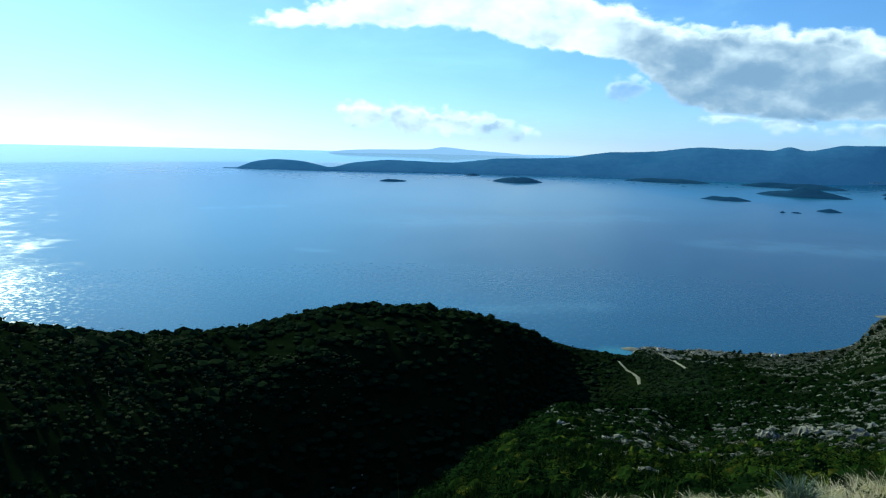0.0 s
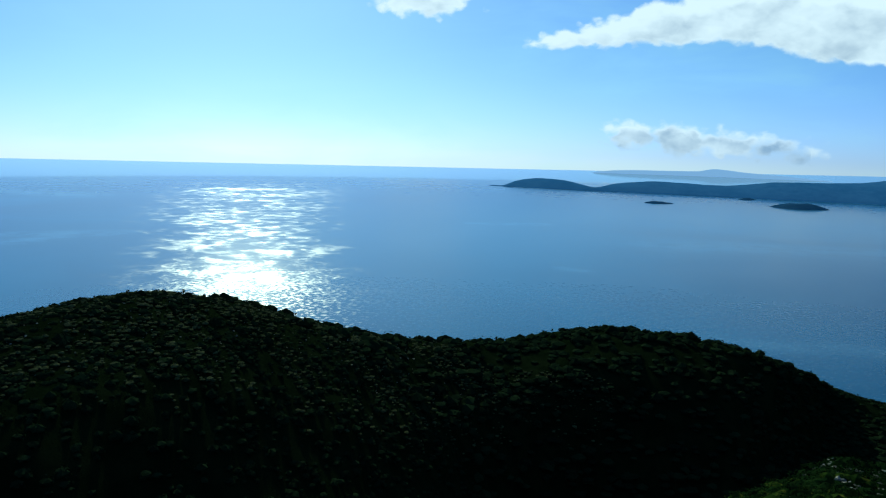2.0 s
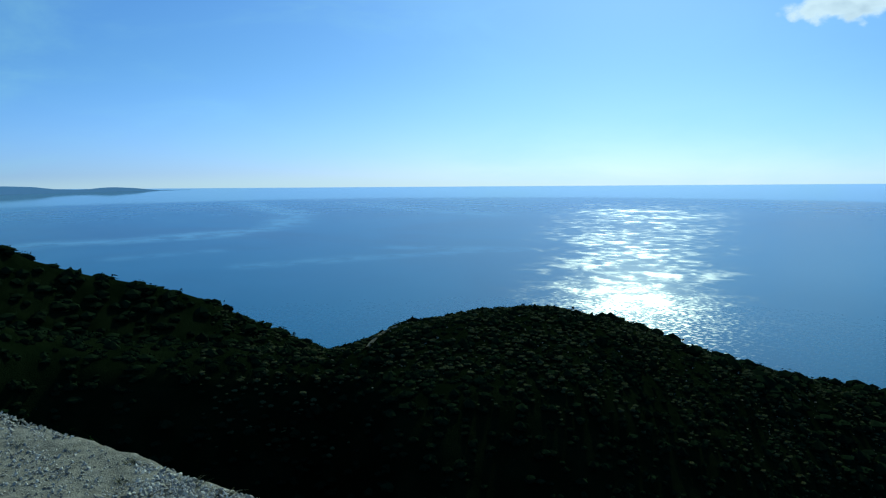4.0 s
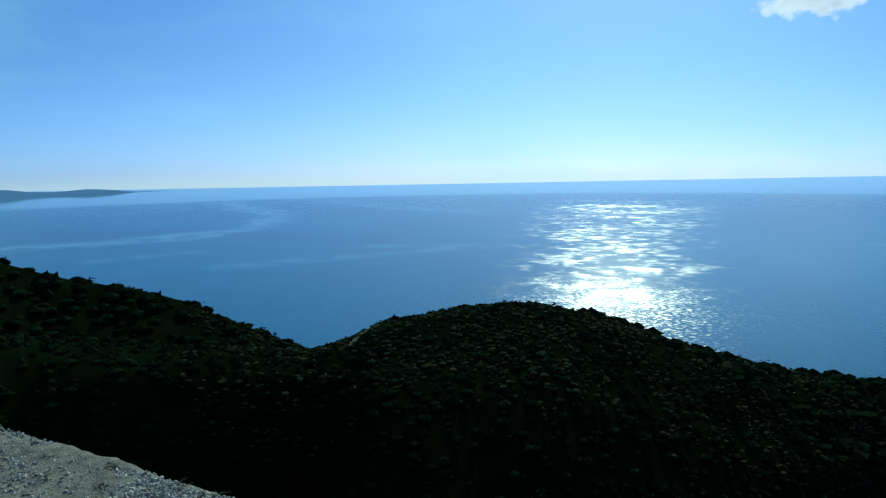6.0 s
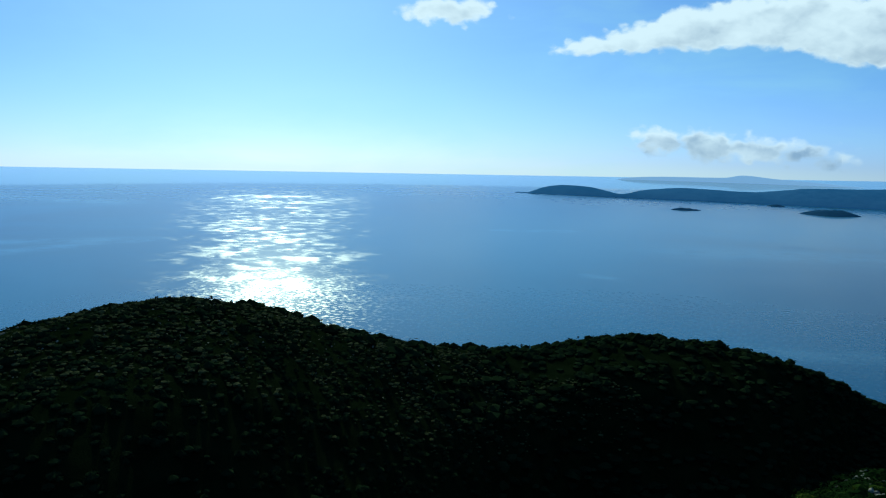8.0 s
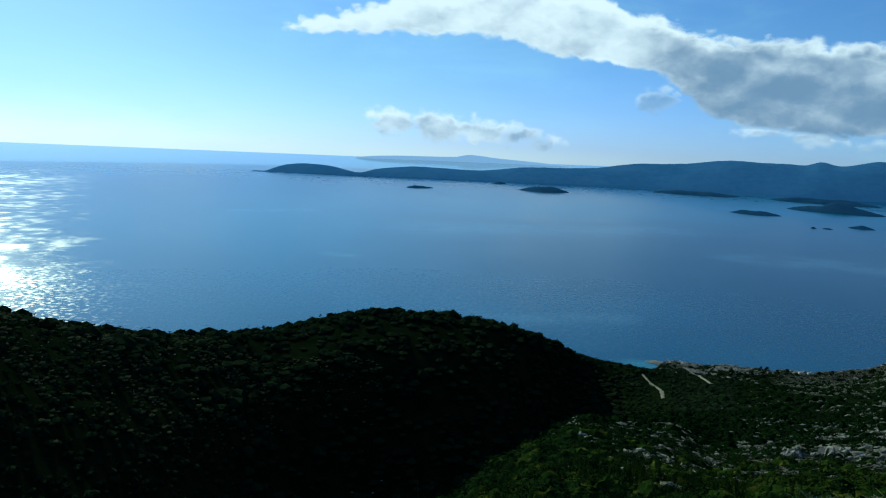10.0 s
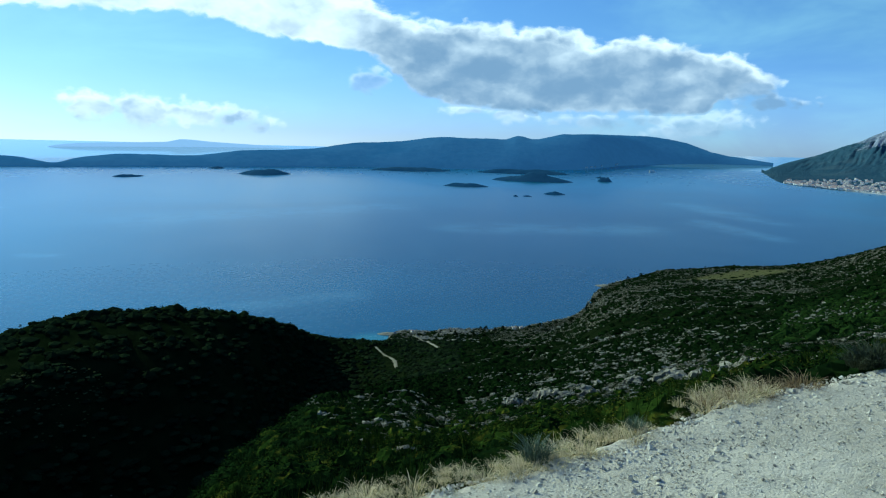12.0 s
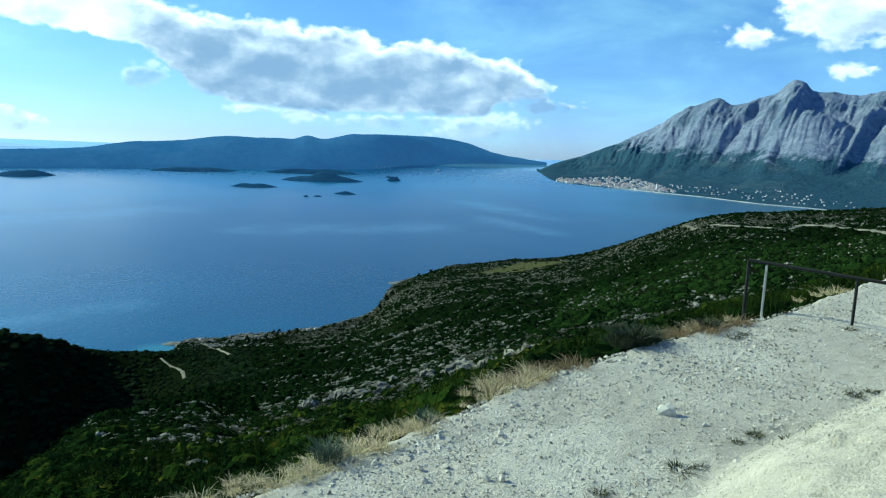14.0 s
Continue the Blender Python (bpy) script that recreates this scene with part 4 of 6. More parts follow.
def scatter(name, shapes, x, y, z, size, tall, rng, mat, label, category, smooth=False, tilt=0.0, turn=None):
    """Many copies of a few shapes, joined: for what nobody could count."""
    pick = rng.randint(0, len(shapes), len(x))
    turn = rng.uniform(0, 2 * math.pi, len(x)) if turn is None else turn
    vs, fs, base = [], [], 0
    for k, (v, f) in enumerate(shapes):
        here = np.where(pick == k)[0]
        if not len(here):
            continue
        c, s = np.cos(turn[here])[:, None], np.sin(turn[here])[:, None]
        sx, sz = size[here][:, None], tall[here][:, None]
        lean = tilt * rng.normal(size=(len(here), 2))
        px = (v[None, :, 0] * c - v[None, :, 1] * s) * sx
        py = (v[None, :, 0] * s + v[None, :, 1] * c) * sx
        pz = v[None, :, 2] * sz + lean[:, :1] * px + lean[:, 1:] * py
        pts = np.stack([px + x[here][:, None], py + y[here][:, None], pz + z[here][:, None]], -1)
        vs.append(pts.reshape(-1, 3))
        fs.append((f[None] + (base + np.arange(len(here)) * len(v))[:, None, None]).reshape(-1, 3))
        base += len(here) * len(v)
    me = mesh_of(name, np.concatenate(vs), np.concatenate(fs), mat, smooth)
    return tagged(new(name, me), label, category, kind="stuff")


def sow(rng, count, r0, r1, a0=94.0, a1=-70.0):
    az = np.radians(rng.uniform(a1, a0, count))
    r = np.sqrt(rng.uniform(r0**2, r1**2, count))
    x, y = -np.sin(az) * r, np.cos(az) * r
    return x, y, ground_z(x, y)


def open_ground(x, y, rng):
    """Keeps scrub off the road, the tracks, the field and the stoniest ground."""
    az, r = np.degrees(np.arctan2(-x, y)), np.hypot(x, y)
    clear = (edge_y(x) - y > -0.55) & (r < 90)
    for pts, wide in TRACKS:
        p = np.array(pts)
        for a, b in zip(p, p[1:]):
            d = b - a
            t = np.clip(((x - a[0]) * d[0] + (y - a[1]) * d[1]) / (d @ d), 0, 1)
            clear |= np.hypot(x - a[0] - t * d[0], y - a[1] - t * d[1]) < wide * 0.5 + 0.6 + 3.2 * (r > 260)
    clear |= (field_at(x, y, ground_z(x, y)) > 0.5) & (rng.rand(len(x)) > 0.16)
    want = stony_at(x, y) * np.where(r > 300, 0.55, 1.0) + 0.85 * fbm(x / 1.7, y / 1.7, 3, 53)
    return ~clear & (want < 0.52 + 0.3 * rng.rand(len(x)))


# tracks across the slopes, from directions seen from the lookout
TRACKS = [
    ([spot(-13.5, -17.55), spot(-14.2, -18.1), spot(-14.8, -18.6), spot(-15.1, -19.1)], 3.4),
    ([spot(-16.3, -16.7), spot(-16.85, -16.9), spot(-17.69, -17.24), spot(-18.41, -17.58)], 3.6),
    ([spot(53.8, -14.7), spot(52.9, -14.0), spot(52.1, -13.45), spot(51.5, -13.3)], 3.2),
    ([spot(-51.4, -6.98), spot(-53.2, -6.85), spot(-55.1, -6.76), spot(-57.3, -6.69)], 4.5),
    ([spot(-57.8, -6.75), spot(-59.0, -6.3), spot(-61.8, -6.28), spot(-64.0, -6.32), spot(-68.0, -6.5)], 5.0),
]


def build_track(points, wide):
    p = np.array(points)
    s = np.concatenate([[0], np.cumsum(np.hypot(*np.diff(p, axis=0).T))])
    t = np.linspace(0, s[-1], max(int(s[-1] / 3), 8))
    cx, cy = smooth_table(t, s, p[:, 0]), smooth_table(t, s, p[:, 1])
    dx, dy = np.gradient(cx), np.gradient(cy)
    n = np.hypot(dx, dy)
    w = np.linspace(-0.5, 0.5, 5) * wide
    width = 1 + 0.7 * fbm(t / 9, t * 0, 4, 61, 0.7)
    X = cx[:, None] - dy[:, None] / n[:, None] * w * width[:, None]
    Y = cy[:, None] + dx[:, None] / n[:, None] * w * width[:, None]
    Z = ground_z(X.ravel(), Y.ravel()).reshape(X.shape) + 0.45
    Z[:, [0, -1]] -= 0.8
    a, b = X.shape
    i = (np.arange(a - 1)[:, None] * b + np.arange(b - 1)[None]).ravel()
    me = mesh_of("road_track", np.stack([X, Y, Z], -1).reshape(-1, 3), np.stack([i, i + b, i + b + 1, i + 1], -1), M_TRACK)
    if me.polygons[2].normal.z < 0:
        me.flip_normals()
    return tagged(new("road_track", me), "pale dirt track cut through dark scrub", "track", kind="structure")


for points, wide in TRACKS:
    build_track(points, wide)


def build_scrub():
    rng = np.random.RandomState(5)
    near = [bush_shape(rng, 3, 240, 0.08) for _ in range(5)]
    edge = [bush_shape(rng, 3, 480, 0.052) for _ in range(4)]
    mid = [bush_shape(rng, 1, 34, 0.19) for _ in range(6)]
    fine = [bush_shape(rng, 2, 70, 0.11) for _ in range(5)]
    back = [bush_shape(rng, 1, 16, 0.30) for _ in range(6)]
    far = [bush_shape(rng, 1, 6, 0.30) for _ in range(6)]
    for name, shapes, count, r0, r1, a0, a1, s0, s1, mat in (
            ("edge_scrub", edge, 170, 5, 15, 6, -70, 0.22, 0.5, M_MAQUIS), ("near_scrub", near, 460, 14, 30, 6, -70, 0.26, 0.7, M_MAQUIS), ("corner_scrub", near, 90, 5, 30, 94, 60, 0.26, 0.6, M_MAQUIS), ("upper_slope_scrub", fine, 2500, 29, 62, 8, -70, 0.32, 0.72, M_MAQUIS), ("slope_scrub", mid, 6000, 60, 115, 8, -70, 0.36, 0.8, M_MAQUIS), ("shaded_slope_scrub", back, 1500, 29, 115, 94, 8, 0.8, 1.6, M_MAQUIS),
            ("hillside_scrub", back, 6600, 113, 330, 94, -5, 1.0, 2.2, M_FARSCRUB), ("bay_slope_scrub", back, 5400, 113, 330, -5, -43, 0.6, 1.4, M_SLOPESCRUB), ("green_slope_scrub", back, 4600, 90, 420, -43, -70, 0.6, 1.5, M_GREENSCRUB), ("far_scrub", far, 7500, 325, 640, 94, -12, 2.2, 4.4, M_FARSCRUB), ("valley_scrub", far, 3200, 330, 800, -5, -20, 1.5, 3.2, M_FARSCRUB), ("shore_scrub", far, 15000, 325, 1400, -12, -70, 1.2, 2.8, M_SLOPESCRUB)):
        x, y, z = sow(rng, count, r0, r1, a0, a1)
        keep = open_ground(x, y, rng) & (z > 2.0)
        x, y, z = x[keep], y[keep], z[keep]
        size = rng.uniform(s0, s1, len(x)) * (0.75 + 0.5 * rng.rand(len(x)) ** 2)
        scatter(name, shapes, x, y, z - 0.1, size, size * rng.uniform(0.5, 0.9, len(x)), rng, mat, "dense dark green Mediterranean scrub on the slope", "scrub")


def build_olive():
    """Yellow-green low shrubs and rough grass just below the road."""
    rng = np.random.RandomState(27)
    for name, r0, r1, count, level, leaves, leaf in (("near_olive_scrub", 7, 26, 420, 3, 520, 0.055), ("olive_scrub", 26, 72, 1300, 2, 90, 0.10)):
        shapes = [bush_shape(rng, level, leaves, leaf) for _ in range(4)]
        x, y, z = sow(rng, count, r0, r1, 4, -70)
        keep = open_ground(x, y, rng) & (fbm(x / 6, y / 6, 3, 88) > 0.06) & (np.degrees(np.arctan2(-x, y)) < -9 + 7 * rng.normal(size=len(x)))
        x, y, z = x[keep], y[keep], z[keep]
        size = rng.uniform(0.22, 0.55, len(x)) * (1 + np.hypot(x, y) / 90)
        scatter(name, shapes, x, y, z, size, size * rng.uniform(0.7, 1.1, len(x)), rng, M_OLIVE, "yellow-green low shrubs below the gravel road", "scrub")
    tufts = []
    for _ in range(4):
        n = 22
        a = rng.uniform(0, 6.28, n)
        d = 0.5 * np.sqrt(rng.rand(n))
        base = np.stack([np.cos(a) * d, np.sin(a) * d, np.zeros(n)], 1)
        out = np.stack([np.cos(a), np.sin(a), np.zeros(n)], 1) * rng.uniform(0.0, 0.5, (n, 1)) + 0.25 * rng.normal(size=(n, 3)) * [1, 1, 0]
        side = np.stack([-np.sin(a), np.cos(a), np.zeros(n)], 1) * 0.032
        top = base + out + [0, 0, 1] * rng.uniform(0.7, 1.5, (n, 1))
        tufts.append((np.stack([base - side, base + side, top], 1).reshape(-1, 3), np.arange(3 * n).reshape(-1, 3)))
    x, y, z = sow(rng, 4600, 7, 55, 6, -70)
    keep = open_ground(x, y, rng) & (fbm(x / 5, y / 5, 3, 89) > -0.1)
    x, y, z = x[keep], y[keep], z[keep]
    size = rng.uniform(0.22, 0.5, len(x))
    scatter("rough_grass", tufts, x, y, z, size, size * 1.2, rng, M_OLIVE, "rough olive-green grass on the slope", "grass")


def rock_shape(rng):
    v, f = ball(1)
    k = rng.normal(size=(6, 3))
    k /= np.linalg.norm(k, axis=1)[:, None]
    for n in k:
        d = v @ n
        cut = rng.uniform(0.45, 0.75)
        v = v - np.clip(d - cut, 0, None)[:, None] * n
    v = v + 0.10 * rng.normal(size=v.shape)
    return v * rng.uniform(0.65, 1.35, 3), f


def karst_shape(rng, n=5):
    """A jagged rib of weathered limestone: a broken crest over a ragged front and back."""
    u = np.linspace(-1, 1, n) + rng.uniform(-0.12, 0.12, n)
    crest = (0.35 + 0.65 * rng.rand(n)) * np.sqrt(np.clip(1.15 - u**2, 0.05, 1))
    bend = 0.35 * rng.normal() * u**2 + 0.12 * rng.normal(size=n)
    deep = 0.16 + 0.22 * rng.rand(n)
    front = np.stack([u * 1.08, bend - deep, np.full(n, -0.55)], 1)
    brow = np.stack([u, bend - deep * 0.8, crest * rng.uniform(0.65, 1.0, n)], 1)
    top = np.stack([u, bend + deep * 1.0, crest], 1)
    back = np.stack([u * 1.05, bend + deep * 1.7, np.full(n, -0.55)], 1)
    v = np.concatenate([front, brow, top, back])
    f = []
    for r in range(3):
        for k in range(n - 1):
            a, b, c, d = r * n + k, r * n + k + 1, (r + 1) * n + k + 1, (r + 1) * n + k
            f += [[a, b, c], [a, c, d]]
    f += [[0, n, 2 * n], [0, 2 * n, 3 * n], [n - 1, 3 * n - 1, 2 * n - 1], [n - 1, 4 * n - 1, 3 * n - 1]]
    return v, np.array(f)


def build_rocks():
    """Limestone between the shrubs: broken ribs and small stones, thickest on the stony bands."""
    rng = np.random.RandomState(9)
    ribs, plain_ribs = [karst_shape(rng) for _ in range(9)], [karst_shape(rng, 4) for _ in range(9)]
    for name, count, r0, r1, s0, s1, share in (("near_rocks", 5200, 15, 60, 0.10, 0.38, 1.5), ("slope_rocks", 46000, 55, 300, 0.14, 0.52, 1.15), ("far_rocks", 34000, 300, 1250, 0.42, 1.30, 1.65)):
        x, y, z = sow(rng, count, r0, r1, 10.0, -68.0)
        clump = np.clip(1 + 2.2 * fbm(x / 9, y / 9, 4, 54, 0.7), 0, 3)
        keep = (rng.rand(count) < (stony_at(x, y) - 0.10) * share * clump * (1 - field_at(x, y, z))) & (z > 1) & ((edge_y(x) - y < -1) | (np.hypot(x, y) > 90))
        x, y, z = x[keep], y[keep], z[keep]
        size = (s0 + (s1 - s0) * rng.rand(len(x)) ** 2.0) * (1 if r1 < 70 or r0 > 200 else 0.45 + np.hypot(x, y) / 210)
        tall = size * rng.uniform(0.35, 0.75, len(x))
        # ribs follow the slope's contours
        e = 2.0
        contour = np.arctan2(ground_z(x + e, y) - ground_z(x - e, y), -(ground_z(x, y + e) - ground_z(x, y - e)))
        scatter(name, plain_ribs if r0 > 200 else ribs, x, y, z + 0.05, size, tall, rng, M_STONE, "grey limestone ribs between the shrubs", "rocks", tilt=0.15, turn=contour + 0.45 * rng.normal(size=len(x)))


def build_outcrops():
    """Larger weathered limestone outcrops just below the road's edge, each a cluster of ribs."""
    rng = np.random.RandomState(61)
    for az, el, wide in ((-35.9, -18.6, 1.15), (-41.3, -17.6, 0.9), (-38.0, -18.3, 0.7), (-27.0, -20.8, 1.0), (-30.2, -20.4, 0.8), (-24.2, -21.5, 0.75), (-33.2, -19.2, 0.6)):
        cx, cy = spot(az, el)
        cz = float(ground_z(np.array([cx]), np.array([cy]))[0])
        outcrop = new("limestone_outcrop")
        outcrop.matrix_world = pose(cx, cy, cz)
        for k in range(7):
            v, f = karst_shape(rng, 8)
            size = wide * rng.uniform(0.6, 1.1)
            turn = radians(az) + 0.4 * rng.normal()
            c, n = math.cos(turn), math.sin(turn)
            ox, oy = wide * rng.normal() * 0.45, wide * rng.normal() * 0.3
            v = v * [size, size * 1.5, size * rng.uniform(0.6, 1.0)]
            x, y = ox + v[:, 0] * c - v[:, 1] * n, oy + v[:, 0] * n + v[:, 1] * c
            z = float(ground_z(np.array([cx + ox]), np.array([cy + oy]))[0]) - cz + v[:, 2] + 0.25
            rib = new("rock_rib", mesh_of("rock_rib", np.stack([x, y, z], 1), f, M_STONE, False))
            rib.parent = outcrop
        tagged(outcrop, "jagged grey limestone outcrop among dark green shrubs", "rock", group="outcrops below the road")


def build_hill_shrubs():
    """A few stones, and shrubs painted paler as if lit, on the shaded hill."""
    rng = np.random.RandomState(14)
    shapes = [bush_shape(rng, 1, 5, 0.3) for _ in range(5)]
    x, y, z = sow(rng, 16000, 150, 430, 66.0, 6.0)
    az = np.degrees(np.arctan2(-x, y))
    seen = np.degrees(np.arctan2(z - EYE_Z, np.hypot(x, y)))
    # paler copies kept to the upper slope, where grazing sun falls
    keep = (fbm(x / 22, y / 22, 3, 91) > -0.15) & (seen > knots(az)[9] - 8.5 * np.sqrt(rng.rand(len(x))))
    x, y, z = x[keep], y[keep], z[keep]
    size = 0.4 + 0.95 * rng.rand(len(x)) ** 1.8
    scatter("sunlit_hill_scrub", shapes, x, y, z + 0.35, size, size * 0.6, rng, M_LITSCRUB, "yellow-green hillside shrubs painted paler for sunlit tops", "scrub")
    shapes = [rock_shape(rng) for _ in range(5)]
    x, y, z = sow(rng, 1500, 200, 420, 58.0, 10.0)
    keep = np.degrees(np.arctan2(z - EYE_Z, np.hypot(x, y))) > knots(np.degrees(np.arctan2(-x, y)))[9] - 4.5
    x, y, z = x[keep], y[keep], z[keep]
    size = 0.2 + 0.3 * rng.rand(len(x)) ** 2
    scatter("hill_stones", shapes, x, y, z + 0.2, size, size * 0.6, rng, M_STONE, "small pale stones on the dark hillside", "rocks", tilt=0.2)


def build_cove_rocks():
    """Bare broken limestone round the cove, and along the shore behind it."""
    rng = np.random.RandomState(23)
    shapes = [rock_shape(rng) for _ in range(6)]
    x, y, z = sow(rng, 60000, 690, 870, -14.4, -21.5)
    az = np.degrees(np.arctan2(-x, y))
    seen = np.degrees(np.arctan2(z - EYE_Z, np.hypot(x, y)))
    bare = np.interp(-az, [14.4, 15.2, 17.6, 19.0, 21.5], [0.35, 1.0, 0.9, 0.35, 0.2])
    keep = (z > -0.3) & (seen > -17.1) & (rng.rand(len(x)) < bare * np.clip(0.02 + 0.9 * fbm(x / 16, y / 16, 3, 97), 0, 0.4))
    x, y, z = x[keep], y[keep], z[keep]
    size = 0.6 + 1.6 * rng.rand(len(x)) ** 2
    scatter("cove_rocks", shapes, x, y, z + 0.1, size, size * rng.uniform(0.3, 0.6, len(x)), rng, M_STONE, "pale broken limestone round the small cove", "rocks", tilt=0.25)


def build_shore():
    rng = np.random.RandomState(19)
    shapes = [rock_shape(rng) for _ in range(6)]
    x, y, z = sow(rng, 90000, 780, 1450, -8.0, -46.0)
    keep = (z > -0.6) & (z < 2.6) & (rng.rand(len(x)) < 0.22 + 0.5 * fbm(x / 25, y / 25, 3, 95) + 0.5 * (np.abs(np.degrees(np.arctan2(-x, y)) + 15.8) < 1.9))
    x, y, z = x[keep], y[keep], z[keep]
    size = 0.5 + 2.2 * rng.rand(len(x)) ** 2.5
    scatter("shore_rocks", shapes, x, y, z, size, size * rng.uniform(0.4, 0.8, len(x)), rng, M_STONE, "pale jagged limestone rocks along the shore", "rocks", tilt=0.2)


for a0, a1, r, tall in ((-13.5, -15.2, 842, 1.4), (-14.6, -17.6, 838, 1.8), (-29.9, -31.5, 1138, 2.2)):
    islet("rocky_spit", a0, a1, r, tall, 70, M_STONE, "low pale limestone spit at the edge of the bay")


build_scrub()
build_olive()
build_rocks()
build_outcrops()
build_hill_shrubs()
build_shore()
build_cove_rocks()


# ---------------------------------------------------------------- the lookout: road edge, gate, stones
def part(name, bm, mat, parent, label=""):
    """Links a bmesh as one mesh object under a thing or a part."""
    me = bpy.data.meshes.new(name)
    bm.to_mesh(me)
    bm.free()
    me.materials.append(mat)
    ob = new(name, me)
    ob.parent = parent
    if label:
        ob["label"] = label
    return ob


def road_z(x, y):
    return float(road_profile(np.array([x]), np.array([y]))[0][0])


def on_road(az, el):
    """The place on the road in that direction from the eye."""
    d = 3.8 / math.tan(radians(-el))
    x, y = -d * math.sin(radians(az)), d * math.cos(radians(az))
    return x, y, road_z(x, y)


def plain(name, colour, rough=0.7, metal=0.0, vary=0.25, scale=6.0):
    def build(g, b):
        n = g.noise(place(g), scale, 4, 0.65)
        dark = tuple(c * (1 - vary) for c in colour) + (1,)
        g.put(b, "Base Color", g.mix(g.smooth(n, 0.3, 0.7), dark, tuple(colour) + (1,)))
        g.put(b, "Roughness", rough)
        g.put(b, "Metallic", metal)
        bump(g, b, n, 0.15, 0.01)
    return material(name, build)


def blades(name, dry, green, share):
    def build(g, b):
        island = g.node("ShaderNodeNewGeometry").outputs["Random Per Island"]
        tone = g.mix(g.smooth(island, share - 0.15, share + 0.15), dry, green)
        n = g.noise(place(g), 14.0, 3)
        tone = g.mix(g.math("MULTIPLY", n, 0.35), tone, (0.10, 0.09, 0.05, 1))
        g.put(b, "Base Color", tone)
        g.put(b, "Roughness", 0.7)
        g.put(b, "Specular IOR Level", 0.2)
    return material(name, build)


M_STRAW = blades("dry_grass", (0.72, 0.61, 0.41, 1), (0.30, 0.30, 0.12, 1), 0.80)
M_SAGE = blades("grey_green_stalks", (0.13, 0.18, 0.14, 1), (0.06, 0.10, 0.065, 1), 0.5)
M_DARKBUSH = blades("dark_grey_green_stalks", (0.024, 0.042, 0.020, 1), (0.012, 0.026, 0.012, 1), 0.5)
M_BROWN = blades("dead_brown_stalks", (0.20, 0.135, 0.075, 1), (0.32, 0.25, 0.14, 1), 0.7)
M_WEED = blades("dull_weed", (0.060, 0.066, 0.036, 1), (0.11, 0.105, 0.060, 1), 0.75)
M_STEEL = plain("galvanised_steel", (0.42, 0.44, 0.45), 0.45, 0.7, 0.3, 20.0)
M_DARKPIPE = plain("dark_painted_pipe", (0.010, 0.012, 0.012), 0.95, 0.0, 0.4, 12.0)


def tuft_mesh(name, rng, count, tall, spread, lean, mat, width=0.007):
    """A clump of bent blades, each a tapering strip."""
    vs, fs = [], []
    for _ in range(count):
        a, d = rng.uniform(0, 2 * math.pi), spread * math.sqrt(rng.rand())
        base = np.array([math.cos(a) * d, math.sin(a) * d, -0.02])
        t = rng.uniform(0, 2 * math.pi)
        out = np.array([math.cos(a) + 0.6 * math.cos(t), math.sin(a) + 0.6 * math.sin(t), 0.0]) * lean * rng.uniform(0.3, 1.3)
        h, side = tall * rng.uniform(0.45, 1.1), np.array([-math.sin(t), math.cos(t), 0.0]) * width * rng.uniform(0.7, 1.5)
        rows = []
        for k, w in ((0.0, 1.0), (0.45, 0.8), (0.8, 0.5), (1.0, 0.08)):
            c = base + np.array([0, 0, h * k]) + out * h * k**2 - np.array([0, 0, 0.35 * h * k**3 * lean])
            rows += [c - side * w, c + side * w]
        i = len(vs)
        vs += rows
        for k in range(3):
            fs += [[i + 2 * k, i + 2 * k + 1, i + 2 * k + 3], [i + 2 * k, i + 2 * k + 3, i + 2 * k + 2]]
    return mesh_of(name, vs, fs, mat, False)


